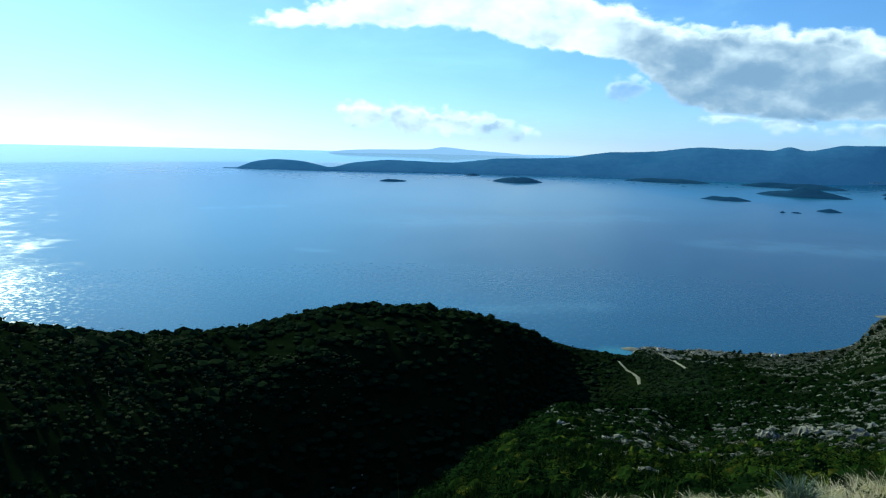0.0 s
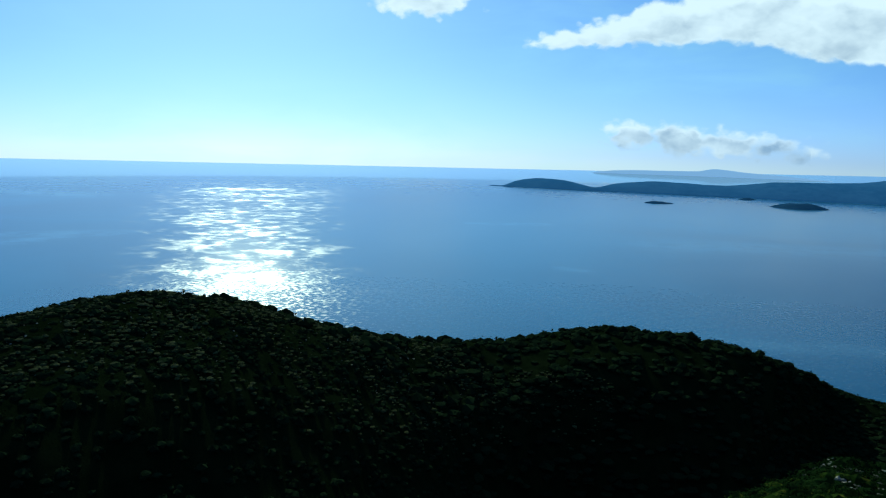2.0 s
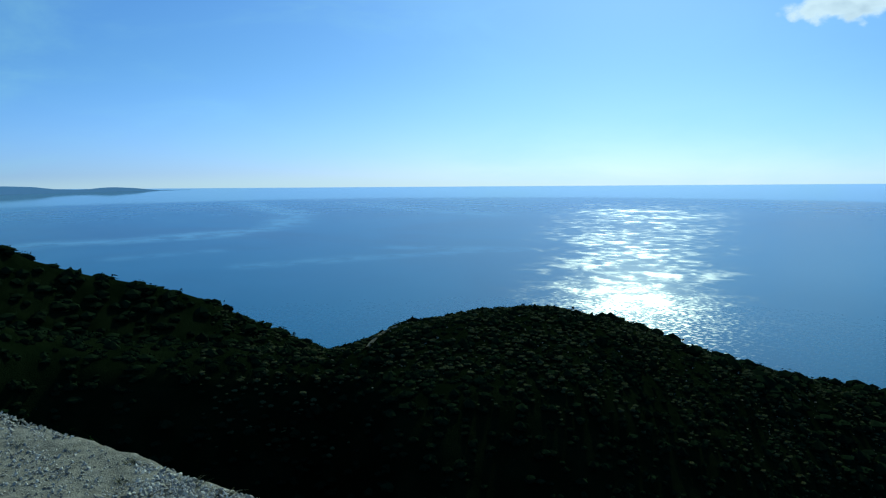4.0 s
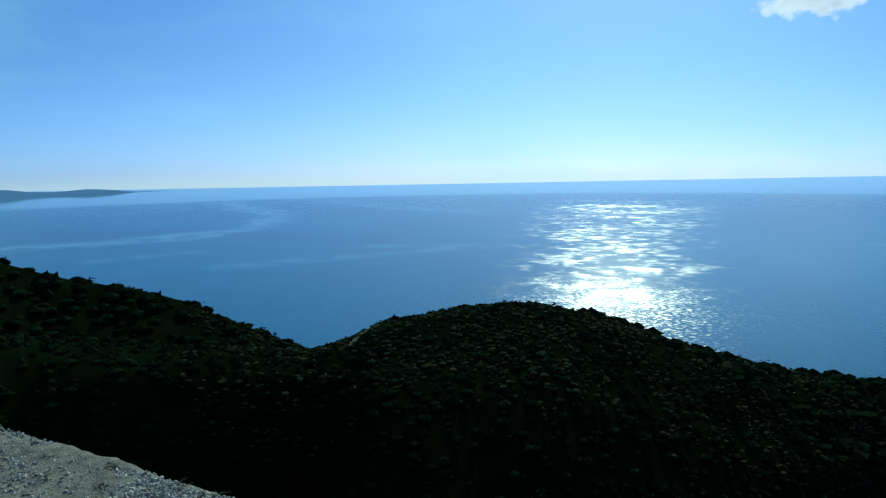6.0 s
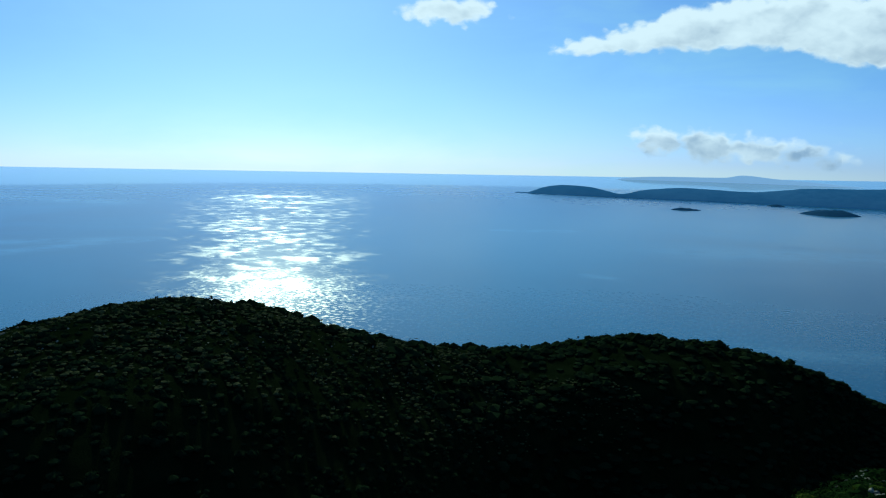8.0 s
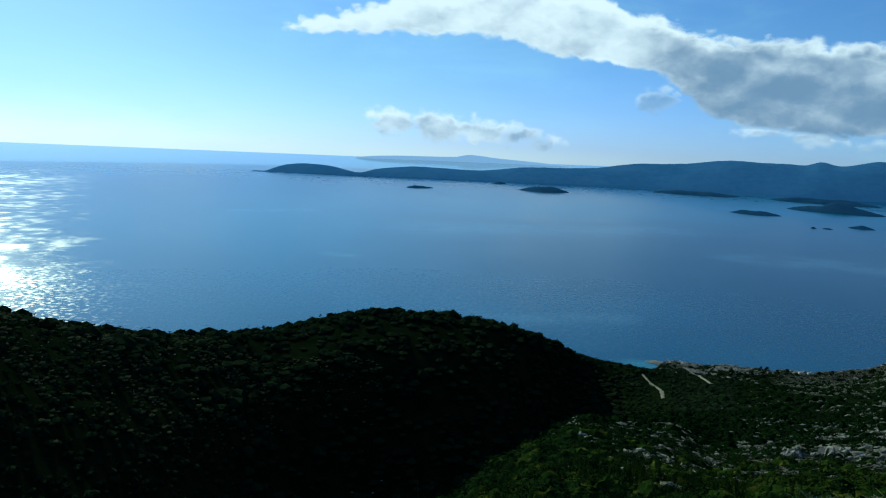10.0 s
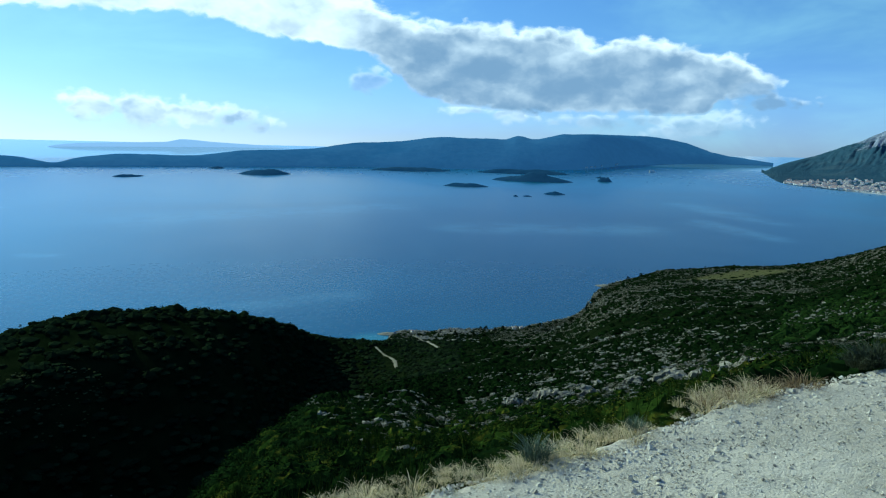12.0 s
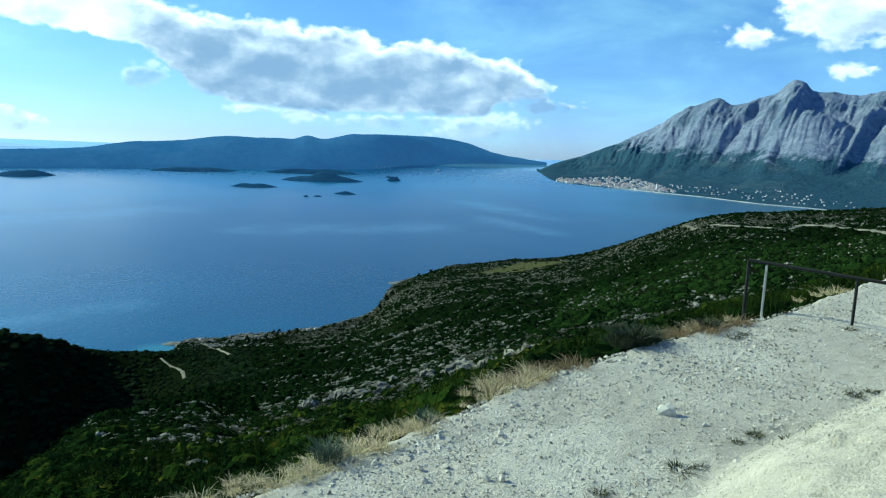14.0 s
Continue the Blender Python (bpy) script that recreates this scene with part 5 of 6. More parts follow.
def build_grass():
    rng = np.random.RandomState(21)
    straw = [tuft_mesh("dry_grass_tuft", rng, 64, 0.36, 0.20, 1.15, M_STRAW, 0.006) for _ in range(5)]
    for k in range(210):
        x = rng.uniform(-1.5, 11.6) if k < 160 else rng.uniform(8.5, 22)
        while fbm(np.array([x * 0.55]), np.array([4.0]), 3, 77)[0] < -0.02 + 0.30 * rng.rand():
            x = rng.uniform(-1.5, 13)
        y = float(edge_y(x)) + rng.uniform(-0.12, 0.75) * (1.0 if rng.rand() < 0.85 else 0.5)
        z = road_z(x, min(y, float(edge_y(x)))) - 0.25 * max(0.0, y - float(edge_y(x)))
        ob = new("dry_grass_tuft", straw[k % 5])
        s = rng.uniform(0.22, 0.54) * float(np.interp(x, [0, 2, 5, 11], [0.6, 0.75, 1.0, 1.2]))
        ob.matrix_world = pose(x, y, z, rng.uniform(-8, 8), rng.uniform(-8, 8), rng.uniform(0, 360)) @ Matrix.Diagonal((s, s, s * rng.uniform(0.8, 1.2), 1))
        tagged(ob, "pale dry grass tuft at the gravel edge", "grass", group="dry grass along the road edge")
    sage = [tuft_mesh("grey_green_bush", rng, 240, 0.46, 0.20, 0.62, M_SAGE, 0.007) for _ in range(2)]
    dark = [tuft_mesh("dark_bush", rng, 420, 0.5, 0.30, 0.8, M_DARKBUSH, 0.010) for _ in range(2)]
    for k, (az, el, s) in enumerate(((-26.7, -25.0, 0.66), (-33.9, -22.2, 0.42))):
        x, y, z = on_road(az, el)
        ob = new("grey_green_bush", sage[k])
        ob.matrix_world = pose(x, y, z, 0, 0, az * 7) @ Matrix.Scale(s, 4)
        tagged(ob, "spiky grey-green bush at the gravel edge", "bush", group="bushes along the road edge")
    for k, (az, el, s) in enumerate(((-49.2, -15.6, 0.85), (-48.2, -15.8, 0.62), (-50.2, -15.4, 0.55), (-54.2, -13.9, 0.5))):
        x, y, z = on_road(az, el)
        ob = new("dark_bush", dark[k % 2])
        ob.matrix_world = pose(x, y, z, 0, 0, az * 7) @ Matrix.Scale(s, 4)
        tagged(ob, "low dark spiky bush at the gravel edge", "bush", group="bushes along the road edge")
    brown = [tuft_mesh("dead_shrub", rng, 150, 0.34, 0.30, 1.3, M_BROWN, 0.006) for _ in range(3)]
    for k in range(22):
        az = rng.uniform(-55.0, -50.3) if k < 15 else rng.uniform(-43.5, -38.5)
        x = float(np.interp(az, [-55.0, -50.3, -43.5, -38.5], [13.4, 11.2, 8.4, 6.7])) + rng.uniform(-0.2, 0.2)
        y = float(edge_y(x)) + rng.uniform(-0.1, 0.5)
        ob = new("dead_shrub", brown[k % 3])
        ob.matrix_world = pose(x, y, road_z(x, min(y, float(edge_y(x)))) - 0.22 * max(0.0, y - float(edge_y(x))), 0, 0, 41 * k) @ Matrix.Scale(rng.uniform(0.4, 0.75), 4)
        tagged(ob, "dead brown shrub at the gravel edge", "shrub", group="dead shrubs along the road edge")
    weed = [tuft_mesh("roadside_weed", rng, 90, 0.11, 0.09, 1.3, M_WEED, 0.005) for _ in range(3)]
    for k, (az, el, s) in enumerate(((-55.9, -14.4, 1.3), (-56.5, -14.1, 0.9), (-53.5, -23.7, 1.2), (-64.0, -16.8, 1.3), (-47.4, -27.2, 1.0), (-63.0, -12.8, 1.1), (-58.1, -20.6, 0.9), (-57.2, -21.2, 0.7), (-54.9, -23.4, 0.7),
                                     (-64.9, -16.4, 1.0), (-60.3, -21.0, 0.8), (-59.6, -13.4, 0.7), (72.5, -22.0, 0.7), (69.0, -20.6, 0.8), (66.2, -22.6, 0.9), (64.6, -23.6, 1.0), (75.5, -19.5, 0.7), (78.5, -18.6, 0.8), (-56.7, -12.0, 0.9), (-48.0, -26.2, 0.8), (-62.2, -22.7, 1.2), (-58.3, -20.4, 0.8))):
        x, y, z = on_road(az, el)
        if y > float(edge_y(x)) - 0.06:
            y = float(edge_y(x)) - 0.06
            z = road_z(x, y)
        ob = new("roadside_weed", weed[k % 3])
        ob.matrix_world = pose(x, y, z, 0, 0, 77 * k) @ Matrix.Scale(s, 4)
        tagged(ob, "small dull green weed on bare gravel", "weed", group="weeds on the gravel road")


def build_stones():
    rng = np.random.RandomState(33)
    shapes = [rock_shape(rng) for _ in range(6)]
    # loose gravel, thicker along the crumbled lip and over the bank
    corners = np.array([[1, 0, 0], [0, 1, 0], [-1, 0, 0], [0, -1, 0], [0, 0, 1], [0, 0, -1]], float)
    sides = np.array([[0, 1, 4], [1, 2, 4], [2, 3, 4], [3, 0, 4], [1, 0, 5], [2, 1, 5], [3, 2, 5], [0, 3, 5]])
    chips = [(corners + 0.32 * rng.normal(size=(6, 3)), sides) for _ in range(9)]
    n = 112000
    az = np.radians(np.where(rng.rand(n) < 0.76, rng.uniform(-70, -18, n), rng.uniform(58, 84, n)))
    r = rng.uniform(4.6, 22, n) ** 1.0
    x, y = -np.sin(az) * r, np.cos(az) * r
    w = edge_y(x) - y
    patch = fbm(x * 0.8, y * 0.8, 4, 96)
    thick = 0.16 + 0.9 * np.exp(-np.clip(w, 0, 9) / 0.7) + 1.9 * np.clip(patch, -0.05, 1) * np.where(w > 3.2, 0.9, 1.0)
    keep = (w > -0.10) & (w < 9) & (rng.rand(n) < thick)
    x, y, w = x[keep], y[keep], w[keep]
    z = road_profile(x, np.minimum(y, edge_y(x)))[0] - 0.3 * np.clip(-w, 0, 1) + bank_relief(x, y, w)
    size = 0.006 + np.where(w < 0.5, 0.027, np.where(w > 3.2, 0.013, 0.022)) * rng.rand(len(x)) ** 2.2
    size = size * np.where(w < 0.45, 1.0, np.clip(np.hypot(x, y) / 12, 0.45, 1)) * np.where(x < 0, 0.8, 1.0)
    x2, y2 = rng.uniform(-6, 8, 5200), rng.uniform(-9, 7, 5200)
    w2 = edge_y(x2) - y2
    ok = (w2 > 0.1) & (np.hypot(x2, y2) < 7) & (np.hypot(x2, y2) > 0.8) & ~((np.hypot(x2, y2) > 4.6) & (np.degrees(np.arctan2(-x2, y2)) < -18) & (np.degrees(np.arctan2(-x2, y2)) > -70))
    x, y, size = np.concatenate([x, x2[ok]]), np.concatenate([y, y2[ok]]), np.concatenate([size, 0.008 + 0.02 * rng.rand(ok.sum()) ** 3])
    z = np.concatenate([z, road_profile(x2[ok], y2[ok])[0] + bank_relief(x2[ok], y2[ok], w2[ok])])
    scatter("loose_gravel", chips, x, y, z + size * 0.3, size, size * rng.uniform(0.5, 0.9, len(x)), rng, M_GRAVELSTONE, "loose pale gravel stones on the road", "gravel", tilt=0.3)
    # coarse rubble heaped along the crumbling outer corner
    n = 30000
    az = np.radians(rng.uniform(62, 84, n))
    r = rng.uniform(7.0, 13.0, n)
    x, y = -np.sin(az) * r, np.cos(az) * r
    w = edge_y(x) - y
    heap = np.where(np.degrees(az) < 71.5, np.exp(-np.clip(w - 0.35, 0, 9) / 0.3), 0.02 + 0.7 * np.clip(fbm(x * 1.3, y * 1.3, 4, 97), 0, 1))
    keep = (w > -0.12) & (w < 3) & (rng.rand(n) < heap)
    x, y, w = x[keep], y[keep], w[keep]
    z = road_profile(x, np.minimum(y, edge_y(x)))[0] - 0.3 * np.clip(-w, 0, 1) + bank_relief(x, y, w)
    size = 0.007 + 0.026 * rng.rand(len(x)) ** 2.5
    scatter("corner_rubble", shapes, x, y, z + size * 0.3 + 0.012 * np.exp(-np.clip(w, 0, 9) / 0.4), size, size * rng.uniform(0.5, 0.9, len(x)), rng, M_GRAVELSTONE, "coarse grey rubble along the crumbling road edge", "gravel", tilt=0.3)
    meshes = []
    for k in range(6):
        v, f = rock_shape(rng)
        meshes.append(mesh_of("loose_stone", v * [1, 1, 0.7], f, M_GRAVELSTONE, False))
    for k in range(90):
        az, el = (rng.uniform(-66, -24), -rng.uniform(12.5, 27)) if k < 78 else (rng.uniform(65, 82), -rng.uniform(16, 25))
        x, y, z = on_road(az, el)
        if float(edge_y(x)) - y < 0.05:
            if rng.rand() < 0.8:
                continue
            y = float(edge_y(x)) - rng.uniform(0.05, 0.5)
            z = road_z(x, y)
        s = 0.022 + 0.05 * rng.rand() ** 2
        ob = new("loose_stone", meshes[k % 6])
        ob.matrix_world = pose(x, y, z + s * 0.3, rng.uniform(-20, 20), rng.uniform(-20, 20), rng.uniform(0, 360)) @ Matrix.Scale(s, 4)
        tagged(ob, "fist-sized pale limestone lump on the gravel", "stone", group="loose stones on the road")
    # the white rock by the middle of the road
    bm = bmesh.new()
    blocks = (((-1.25, -0.6, -0.4), (-1.1, 0.6, -0.4), (0.6, 0.7, -0.4), (0.6, -0.8, -0.4), (-1.0, -0.5, 0.35), (-0.8, 0.4, 0.5), (0.4, 0.5, 0.6), (0.3, -0.7, 0.55), (-0.5, -0.8, 0.2), (-0.4, 0.0, 0.72)),
              ((-0.35, -0.7, -0.4), (-0.3, 0.6, -0.4), (1.2, 0.5, -0.4), (1.25, -0.6, -0.4), (-0.1, -0.5, 0.6), (0.0, 0.3, 0.8), (0.65, 0.3, 0.85), (0.95, -0.4, 0.5), (1.2, 0.1, 0.2), (0.45, -0.8, 0.3)))
    for block in blocks:
        bmesh.ops.convex_hull(bm, input=[bm.verts.new(c) for c in block])
    me = bpy.data.meshes.new("white_rock")
    bm.to_mesh(me)
    bm.free()
    me.materials.append(M_WHITEROCK)
    x, y, z = on_road(-52.0, -20.15)
    rock = new("white_rock", me)
    rock.matrix_world = pose(x, y, z + 0.035, 3, -4, -45) @ Matrix.Diagonal((0.105, 0.105, 0.13, 1))
    tagged(rock, "angular white limestone rock lying on the gravel", "rock")
    # larger outcrops on the slope below the road
    big = []
    for k in range(4):
        bm = bmesh.new()
        bmesh.ops.create_icosphere(bm, subdivisions=3, radius=1)
        off = Vector((k * 7.1, 3.0, 1.0))
        for v in bm.verts:
            n1 = noise.noise(v.co * 1.3 + off)
            v.co *= 1 + 0.55 * n1 + 0.5 * abs(noise.noise(v.co * 2.6 + off)) - 0.25 * abs(noise.noise(v.co * 6 + off))
            v.co.z *= 0.55
        m2 = bpy.data.meshes.new("outcrop")
        bm.to_mesh(m2)
        bm.free()
        m2.materials.append(M_STONE)
        big.append(m2)
    for k, (az, el, s) in enumerate(((-41.1, -17.5, 1.7), (-42.2, -17.6, 1.3), (-40.3, -17.6, 1.0), (-36.4, -18.4, 2.0), (-35.5, -18.6, 1.3), (-34.7, -18.7, 1.1), (-43.4, -17.5, 1.2), (-27.3, -20.3, 1.4), (-28.3, -20.1, 1.2),
                                     (-30.7, -19.2, 1.4), (-29.6, -19.7, 1.5), (-24.5, -20.6, 1.2), (-21.2, -21.6, 1.0), (-32.4, -18.6, 1.2), (-8.5, -24.5, 0.9), (-33.6, -18.9, 1.0), (-38.4, -18.0, 0.9))):
        x, y = spot(az, el - 0.35)
        ob = new("outcrop", big[k % 4])
        r = math.hypot(x, y)
        s *= 0.48 * min(1.0, r / 70)
        ob.matrix_world = pose(x, y, float(ground_z(np.array([x]), np.array([y]))[0]) + 0.25 * s, 0, 0, 50 * k) @ Matrix.Scale(s, 4)
        tagged(ob, "weathered grey limestone outcrop among dark shrubs", "outcrop", group="outcrops on the slope")


def limestone_pale(g, b):
    p = place(g)
    a, c = g.noise(p, 7.0, 5, 0.65), g.noise(p, 60.0, 3, 0.7)
    island = g.node("ShaderNodeNewGeometry").outputs["Random Per Island"]
    tone = g.mix(island, (0.20, 0.185, 0.155, 1), (0.74, 0.71, 0.64, 1))
    tone = g.mix(g.math("MULTIPLY", g.smooth(a, 0.5, 0.7), 0.5), tone, (0.25, 0.235, 0.20, 1))
    g.put(b, "Base Color", tone)
    g.put(b, "Roughness", 0.9)
    bump(g, b, g.math("ADD", a, c), 0.4, 0.01)


M_GRAVELSTONE = material("gravel_stone", limestone_pale)
M_WHITEROCK = plain("white_limestone", (0.66, 0.64, 0.58), 0.95, 0.0, 0.35, 16.0)
build_grass()
build_stones()


def pipe(a, b, radius, sides=10):
    """A capped tube between two places."""
    bm = bmesh.new()
    a, b = Vector(a), Vector(b)
    q = (b - a).to_track_quat("Z", "Y").to_matrix().to_4x4()
    bmesh.ops.create_cone(bm, cap_ends=True, segments=sides, radius1=radius, radius2=radius, depth=(b - a).length, matrix=Matrix.Translation((a + b) / 2) @ q)
    return bm


def build_gate():
    """A pipe barrier across the end of the lookout: a dark top rail on thin posts."""
    p1, p2 = Vector(on_road(-57.5, -12.42)), Vector(on_road(-63.1, -12.53))
    step = p2 - p1
    step.z = 0
    end, last = p1 - step * 0.21, p2 + step
    gate = new("barrier", None)
    gate.location = (p1.x, p1.y, p1.z)
    top = 1.03

    def local(v, z):
        return (v.x - p1.x, v.y - p1.y, z)
    rise = 0.045
    part("top_rail", pipe(local(end, top + rise), local(last, top - rise * 3), 0.036), M_DARKPIPE, gate, "dark painted steel top rail")
    part("end_post", pipe(local(end, -1.0), local(end, top + rise), 0.036), M_DARKPIPE, gate, "dark painted end post")
    part("post", pipe(local(p1, -0.3), local(p1, top - 0.02), 0.024), M_STEEL, gate, "galvanised steel post")
    part("post", pipe(local(p2, -0.3), local(p2, top - 0.06), 0.030), M_DARKPIPE, gate)
    part("post", pipe(local(last, -0.6), local(last, top - 0.12), 0.026), M_DARKPIPE, gate)
    tagged(gate, "low pipe barrier with dark rail beside the gravel road", "barrier")


build_gate()


# ---------------------------------------------------------------- far town, trees, boats
M_WALL = plain("pale_render", (0.84, 0.83, 0.80), 0.9, 0.0, 0.15, 0.3)
M_ROOF = plain("clay_roof", (0.44, 0.33, 0.31), 0.9, 0.0, 0.25, 0.5)
M_PANE = plain("dark_window", (0.03, 0.04, 0.05), 0.2, 0.0, 0.2, 1.0)
M_TRUNK = plain("bark", (0.07, 0.05, 0.035), 0.9, 0.0, 0.3, 3.0)
M_CROWN = foliage("tree_crown", (0.006, 0.012, 0.004, 1), (0.016, 0.026, 0.009, 1), (0.028, 0.034, 0.012, 1))


def far_ground(name, az, t):
    """A place on a far ridge: azimuth, and how far up from its shore (0 to 1)."""
    cols, x, y, z = FAR_GRID[name]
    i = int(np.argmin(np.abs(cols - az)))
    j = int(np.clip((t + 0.03) / 1.03 * (x.shape[1] - 9) + 1, 1, x.shape[1] - 2))
    return float(x[i, j]), float(y[i, j]), float(z[i, j])


def house(wide, deep, tall, storeys):
    """A plain coastal house: walls, a hipped clay roof and a few windows to the sea."""
    ob = new("house", None)
    bm = bmesh.new()
    bmesh.ops.create_cube(bm, size=1, matrix=Matrix.Translation((0, 0, tall / 2 - 2)) @ Matrix.Diagonal((wide, deep, tall + 4, 1)))
    part("wall", bm, M_WALL, ob)
    bm = bmesh.new()
    e, h = 0.5, min(wide, deep) * 0.28
    c = [bm.verts.new((sx * (wide / 2 + e), sy * (deep / 2 + e), tall + 0.05)) for sx, sy in ((-1, -1), (1, -1), (1, 1), (-1, 1))]
    r = [bm.verts.new((sx * max(wide - deep, 1) / 2, 0, tall + h)) for sx in (-1, 1)]
    for f in ((c[0], c[1], r[1], r[0]), (c[1], c[2], r[1]), (c[2], c[3], r[0], r[1]), (c[3], c[0], r[0]), (c[3], c[2], c[1], c[0])):
        bm.faces.new(f)
    bmesh.ops.recalc_face_normals(bm, faces=bm.faces)
    part("roof", bm, M_ROOF, ob)
    for s in range(storeys):
        for k in (-1, 1):
            bm = bmesh.new()
            bmesh.ops.create_cube(bm, size=1, matrix=Matrix.Translation((k * wide * 0.22, -deep / 2 - 0.03, 1.7 + 3.0 * s)) @ Matrix.Diagonal((1.1, 0.14, 1.5, 1)))
            part("window", bm, M_PANE, ob)
    return ob


def build_town():
    rng = np.random.RandomState(8)
    kinds = [house(9, 7, 5.5, 2), house(11, 8, 6, 2), house(7, 6, 4, 1), house(17, 9, 9, 3)]
    spots = []
    for k in range(300):
        az = -42.2 - 8.0 * rng.rand() ** 1.1 if k < 270 else (-51.2, -53.6, -56.0, -58.6, -61.5)[k % 5] + 0.6 * rng.normal()
        up = 0.012 + (0.16 * rng.rand() ** 1.4 * (1 - 0.6 * (-42.2 - az) / 8.0) if k < 270 else 0.02 + 0.13 * rng.rand() ** 1.5)
        if az < -67:
            continue
        spots.append(("backdrop_mountain", az, up, rng.randint(0, 3) if rng.rand() < 0.9 else 3))
    for k in range(9):
        spots.append(("backdrop_long_island", rng.uniform(-31.6, -28.8), 0.005 + 0.02 * rng.rand(), 2))
    for n, (where, az, up, kind) in enumerate(spots):
        x, y, z = far_ground(where, az, up)
        m = pose(x, y, z - 0.3, 0, 0, az + rng.uniform(-25, 25)) @ Matrix.Scale(0.85 if az > -50 else 0.62, 4)
        if n < 4:
            ob = kinds[n]
            ob.matrix_world = m
        else:
            ob = copy_thing(kinds[kind], m)
        tagged(ob, "pale rendered house with clay roof in the shore town", "house", group="houses of the shore town")
    # the rest of the town, roof to roof
    vs, fs, roofs = [], [], []
    for k in range(450):
        az = -42.4 - 8.2 * rng.rand() ** 1.05 if k < 400 else (-50.8, -53.0, -55.4, -57.5, -59.8)[k % 5] + 0.7 * rng.normal()
        up = 0.012 + (0.27 * rng.rand() ** 1.3 * max(0.15, math.sin(math.pi * (-42.0 - az) / 9.0)) if k < 400 else 0.03 + 0.14 * rng.rand())
        x, y, z = far_ground("backdrop_mountain", az, up)
        a, wide, deep, tall = radians(az + rng.uniform(-30, 30)), rng.uniform(6, 11), rng.uniform(5, 8), rng.uniform(2.8, 6.5)
        if az < -50:
            wide, deep, tall = wide * 0.65, deep * 0.65, tall * 0.6
        ring = [(sx * wide / 2, sy * deep / 2) for sx, sy in ((-1, -1), (1, -1), (1, 1), (-1, 1))]
        pts = [(u, v, -2.0) for u, v in ring] + [(u, v, tall) for u, v in ring] + [(-wide * 0.22, 0, tall + 1.9), (wide * 0.22, 0, tall + 1.9)]
        n = len(vs)
        vs += [(x + u * math.cos(a) - v * math.sin(a), y + u * math.sin(a) + v * math.cos(a), z + w) for u, v, w in pts]
        for f, roof in (((0, 1, 5, 4), 0), ((1, 2, 6, 5), 0), ((2, 3, 7, 6), 0), ((3, 0, 4, 7), 0), ((4, 5, 9, 8), 1), ((5, 6, 9), 1), ((6, 7, 8, 9), 1), ((7, 4, 8), 1)):
            fs.append([n + i for i in f])
            roofs.append(roof)
    me = bpy.data.meshes.new("town_houses")
    me.from_pydata(vs, [], fs)
    me.update()
    me.materials.append(M_WALL)
    me.materials.append(M_ROOF)
    me.polygons.foreach_set("material_index", roofs)
    tagged(new("town_houses", me), "crowded pale houses with clay roofs along the far shore", "houses", kind="stuff")
    # small white houses at the near bay's shore
    for az, r in ((-24.05, 868), (-24.6, 872), (-16.3, 838)):
        x, y = -r * math.sin(radians(az)), r * math.cos(radians(az))
        z = max(float(ground_z(np.array([x]), np.array([y]))[0]), 0.4)
        tagged(copy_thing(kinds[2], pose(x, y, z, 0, 0, az + 20) @ Matrix.Scale(0.6, 4)), "small white house at the edge of the bay", "house", group="houses at the near bay")
    # bell tower
    tower = new("bell_tower", None)
    x, y, z = far_ground("backdrop_mountain", -49.3, 0.03)
    tower.location = (x, y, z)
    bm = bmesh.new()
    bmesh.ops.create_cube(bm, size=1, matrix=Matrix.Translation((0, 0, 11)) @ Matrix.Diagonal((5, 5, 26, 1)))
    part("shaft", bm, M_WALL, tower)
    bm = bmesh.new()
    bmesh.ops.create_cone(bm, cap_ends=True, segments=4, radius1=4, radius2=0.1, depth=6, matrix=Matrix.Translation((0, 0, 27)) @ pose(0, 0, 0, 0, 0, 45))
    part("roof", bm, M_ROOF, tower)
    tagged(tower, "tall pale bell tower over the shore town", "tower")


def tree(rng, tall):
    """A small wind-shaped tree: tapered trunk, limbs and a ragged crown of leaf clumps."""
    ob = new("tree", None)
    bm = bmesh.new()
    bmesh.ops.create_cone(bm, cap_ends=True, segments=7, radius1=tall * 0.05, radius2=tall * 0.02, depth=tall * 0.75, matrix=Matrix.Translation((0, 0, tall * 0.3)))
    for k in range(4):
        a = k * 1.7 + rng.rand()
        d = Vector((math.cos(a), math.sin(a), 0.9)).normalized()
        q = d.to_track_quat("Z", "Y").to_matrix().to_4x4()
        bmesh.ops.create_cone(bm, cap_ends=True, segments=5, radius1=tall * 0.02, radius2=tall * 0.008, depth=tall * 0.35, matrix=Matrix.Translation(Vector((0, 0, tall * 0.42)) + d * tall * 0.16) @ q)
    part("trunk", bm, M_TRUNK, ob)
    vs, fs, base = [], [], 0
    for k in range(13):
        v, f = bush_shape(rng, 1, 34, 0.34)
        a, q = rng.uniform(0, 6.28), rng.rand()
        h = 0.35 + 0.55 * q
        c = np.array([math.cos(a) * tall * 0.26 * (1.15 - q), math.sin(a) * tall * 0.26 * (1.15 - q), tall * h])
        vs.append(v * tall * rng.uniform(0.09, 0.17) + c)
        fs.append(f + base)
        base += len(v)
    crown = new("crown", mesh_of("crown", np.concatenate(vs), np.concatenate(fs), M_CROWN, False))
    crown.parent = ob
    return ob


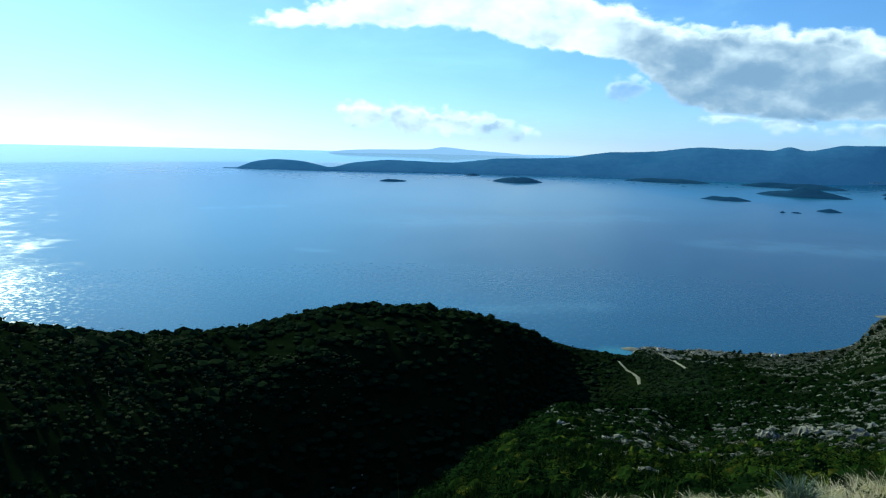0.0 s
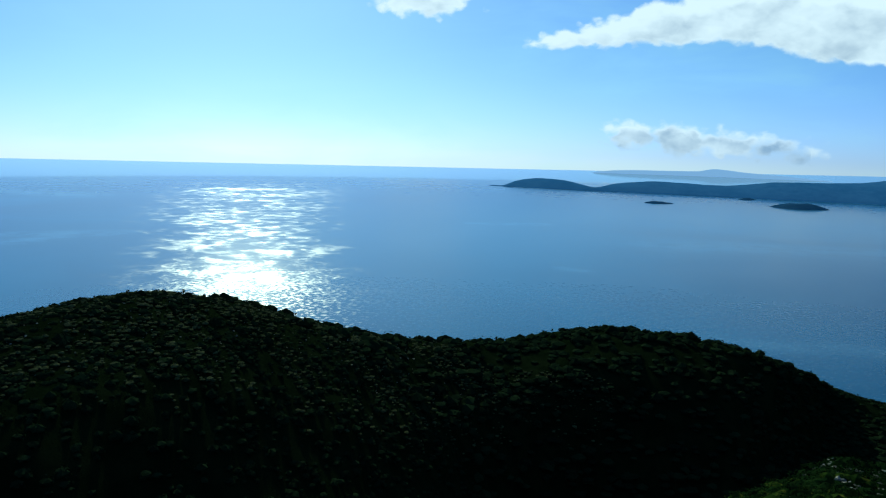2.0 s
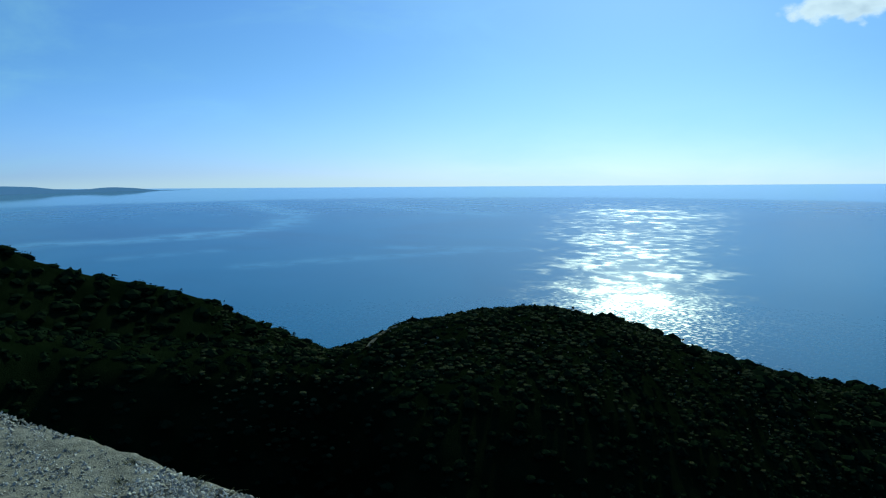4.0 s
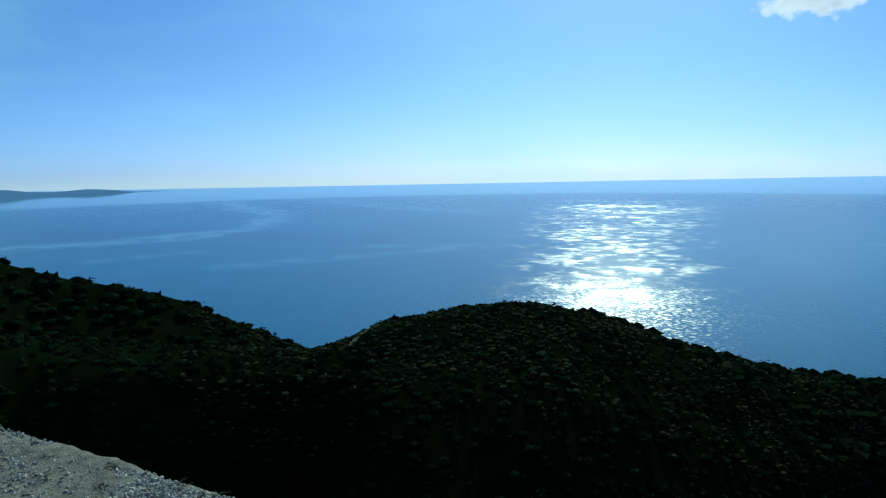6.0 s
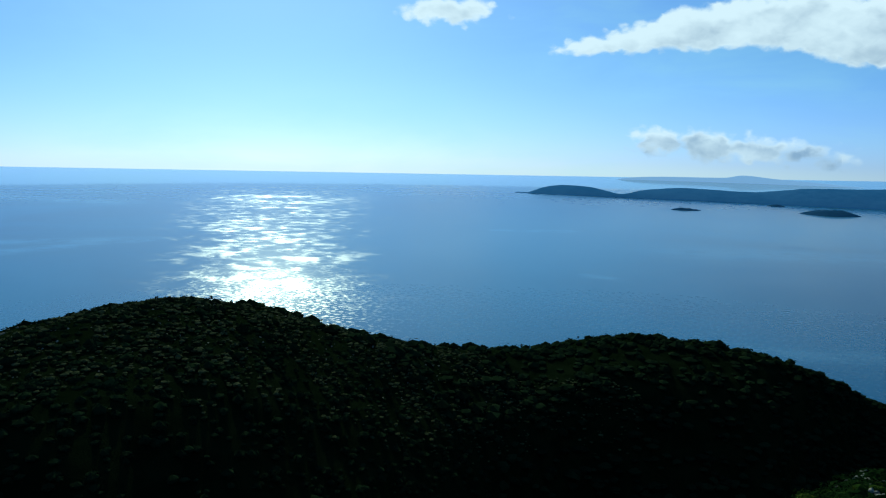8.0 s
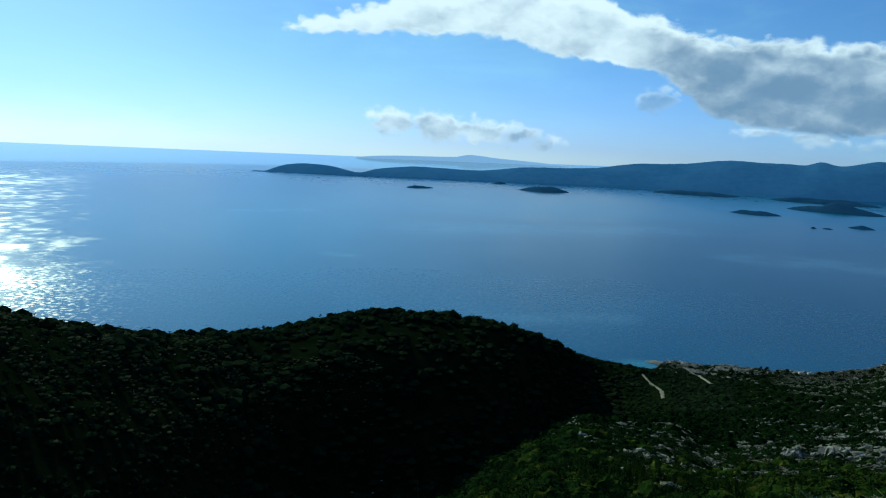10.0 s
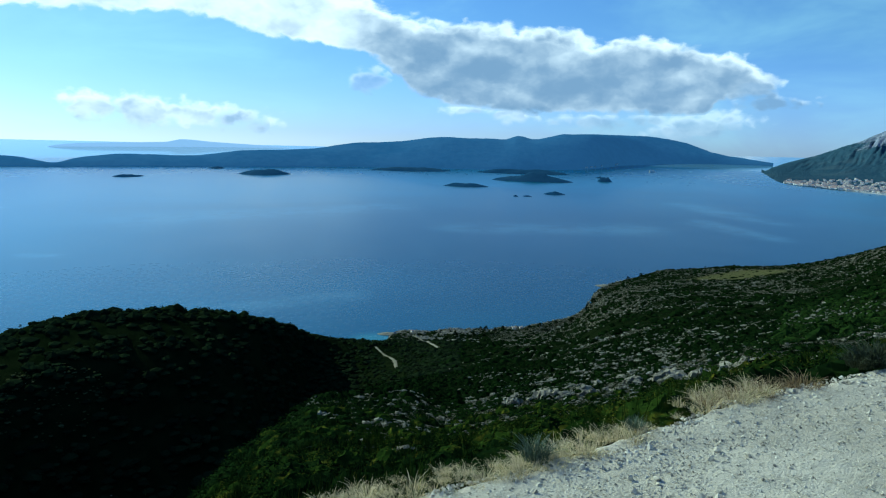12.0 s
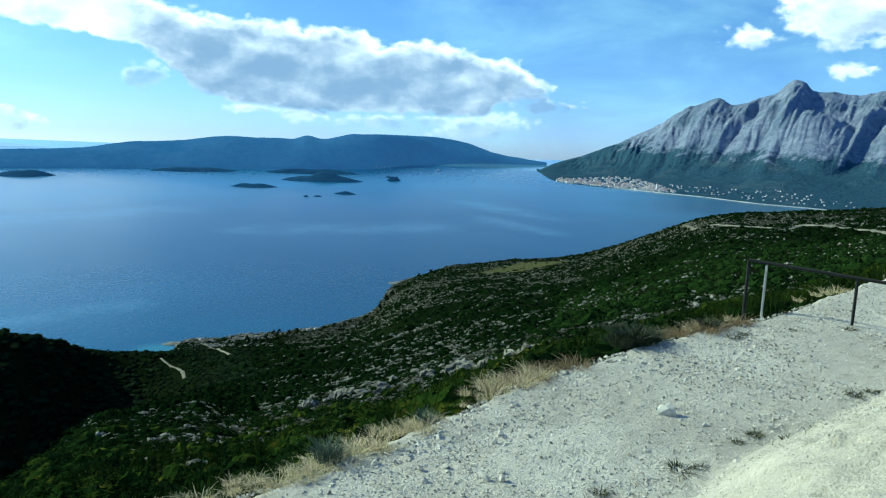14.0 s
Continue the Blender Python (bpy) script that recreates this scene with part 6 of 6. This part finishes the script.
def build_trees():
    rng = np.random.RandomState(12)
    kinds = [tree(rng, 3.0) for _ in range(4)]
    n = 0
    ridge_spots = [(42.0, 3.2), (38.3, 3.6), (36.9, 2.6), (36.2, 2.8), (45.8, 2.0), (33.5, 2.2), (32.4, 2.6), (30.4, 2.0), (47.5, 2.0), (27.2, 2.2), (15.2, 3.2), (13.9, 3.0), (12.5, 2.4), (11.0, 2.4), (-10.0, 1.6),
                   (59.2, 3.0), (60.2, 3.4), (61.4, 2.4), (67.0, 2.6), (74.0, 2.4), (23.5, 2.2), (20.8, 2.6)]
    for az, tall in ridge_spots:
        i = int(np.argmin(np.abs(AZ_COLS - az)))
        seen = (HEIGHT["z"][i] - EYE_Z) / RADII
        ok = (RADII > 150) & (RADII < 760)
        r = RADII[ok][int(np.argmax(seen[ok]))]
        x, y = -r * math.sin(radians(az)), r * math.cos(radians(az))
        s = tall / 3.0 * (r / 330) * 0.75
        m = pose(x, y, float(ground_z(np.array([x]), np.array([y]))[0]) - 0.1, 0, 0, az * 13) @ Matrix.Scale(s, 4)
        if n < 4:
            ob = kinds[n]
            ob.matrix_world = m
        else:
            ob = copy_thing(kinds[n % 4], m)
            ob.scale = (s, s, s)
        n += 1
        tagged(ob, "small dark wind-shaped tree on the ridge", "tree", group="trees on the ridges")
    # taller trees by the bay and on the point
    for az, el, tall in ((-21.9, -16.5, 9), (-22.6, -16.4, 7), (-20.9, -16.5, 6), (-29.9, -13.9, 9), (-29.4, -14.3, 8), (-31.4, -12.9, 6), (-23.2, -16.4, 6), (-18.4, -16.7, 5), (-37.6, -10.8, 7), (-38.3, -10.75, 6), (-39.4, -10.7, 8),
                         (-40.2, -10.6, 7), (-36.0, -11.0, 6), (-41.5, -10.4, 6), (-27.2, -15.9, 7), (-28.3, -15.2, 8), (-26.0, -16.0, 6), (-32.3, -12.0, 8), (-33.2, -11.6, 7), (-30.3, -13.2, 9),
                         (-25.2, -16.2, 7), (-19.6, -16.6, 6), (-43.6, -9.9, 6), (-45.2, -9.4, 6), (-21.5, -16.4, 8)):
        x, y = spot(az, el)
        if az > -30.5:
            i = int(np.argmin(np.abs(AZ_COLS - az)))
            near = (RADII > 480) & (RADII < 900) & (HEIGHT["z"][i] > 3)
            r = RADII[near][int(np.argmax(((HEIGHT["z"][i] - EYE_Z) / RADII)[near]))]
            x, y = -r * math.sin(radians(az)), r * math.cos(radians(az))
        s = tall / 3.0
        ob = copy_thing(kinds[n % 4], pose(x, y, float(ground_z(np.array([x]), np.array([y]))[0]) - 0.2, 0, 0, az * 13))
        ob.scale = (s, s, s)
        n += 1
        tagged(ob, "dark green tree near the rocky shore", "tree", group="trees by the shore")


def build_boat():
    """A white ferry under way in the strait."""
    boat = new("ferry", None)
    r, a = 3560.0, -33.5
    boat.matrix_world = pose(-r * math.sin(radians(a)), r * math.cos(radians(a)), 0, 0, 0, a + 10)
    bm = bmesh.new()
    bmesh.ops.create_cube(bm, size=1, matrix=Matrix.Translation((0, 0, 1.6)) @ Matrix.Diagonal((30, 8, 4.4, 1)))
    for v in bm.verts:
        if v.co.x > 0:
            v.co.y *= 0.25 if v.co.z > 2 else 0.1
        if v.co.z < 0:
            v.co.x *= 0.9
    part("hull", bm, M_BOAT, boat)
    bm = bmesh.new()
    bmesh.ops.create_cube(bm, size=1, matrix=Matrix.Translation((-3, 0, 6.2)) @ Matrix.Diagonal((19, 6.4, 4.8, 1)))
    bmesh.ops.bevel(bm, geom=bm.edges, offset=0.5, segments=2, affect="EDGES")
    part("deckhouse", bm, M_BOAT, boat)
    bm = bmesh.new()
    bmesh.ops.create_cube(bm, size=1, matrix=Matrix.Translation((-7, 0, 10.0)) @ Matrix.Diagonal((3, 2.4, 3, 1)))
    part("funnel", bm, M_BOAT, boat)
    tagged(boat, "white ferry crossing the blue strait", "ferry")


M_BOAT = plain("white_hull", (0.80, 0.81, 0.82), 0.4, 0.0, 0.06, 0.5)
build_town()
build_trees()
build_boat()
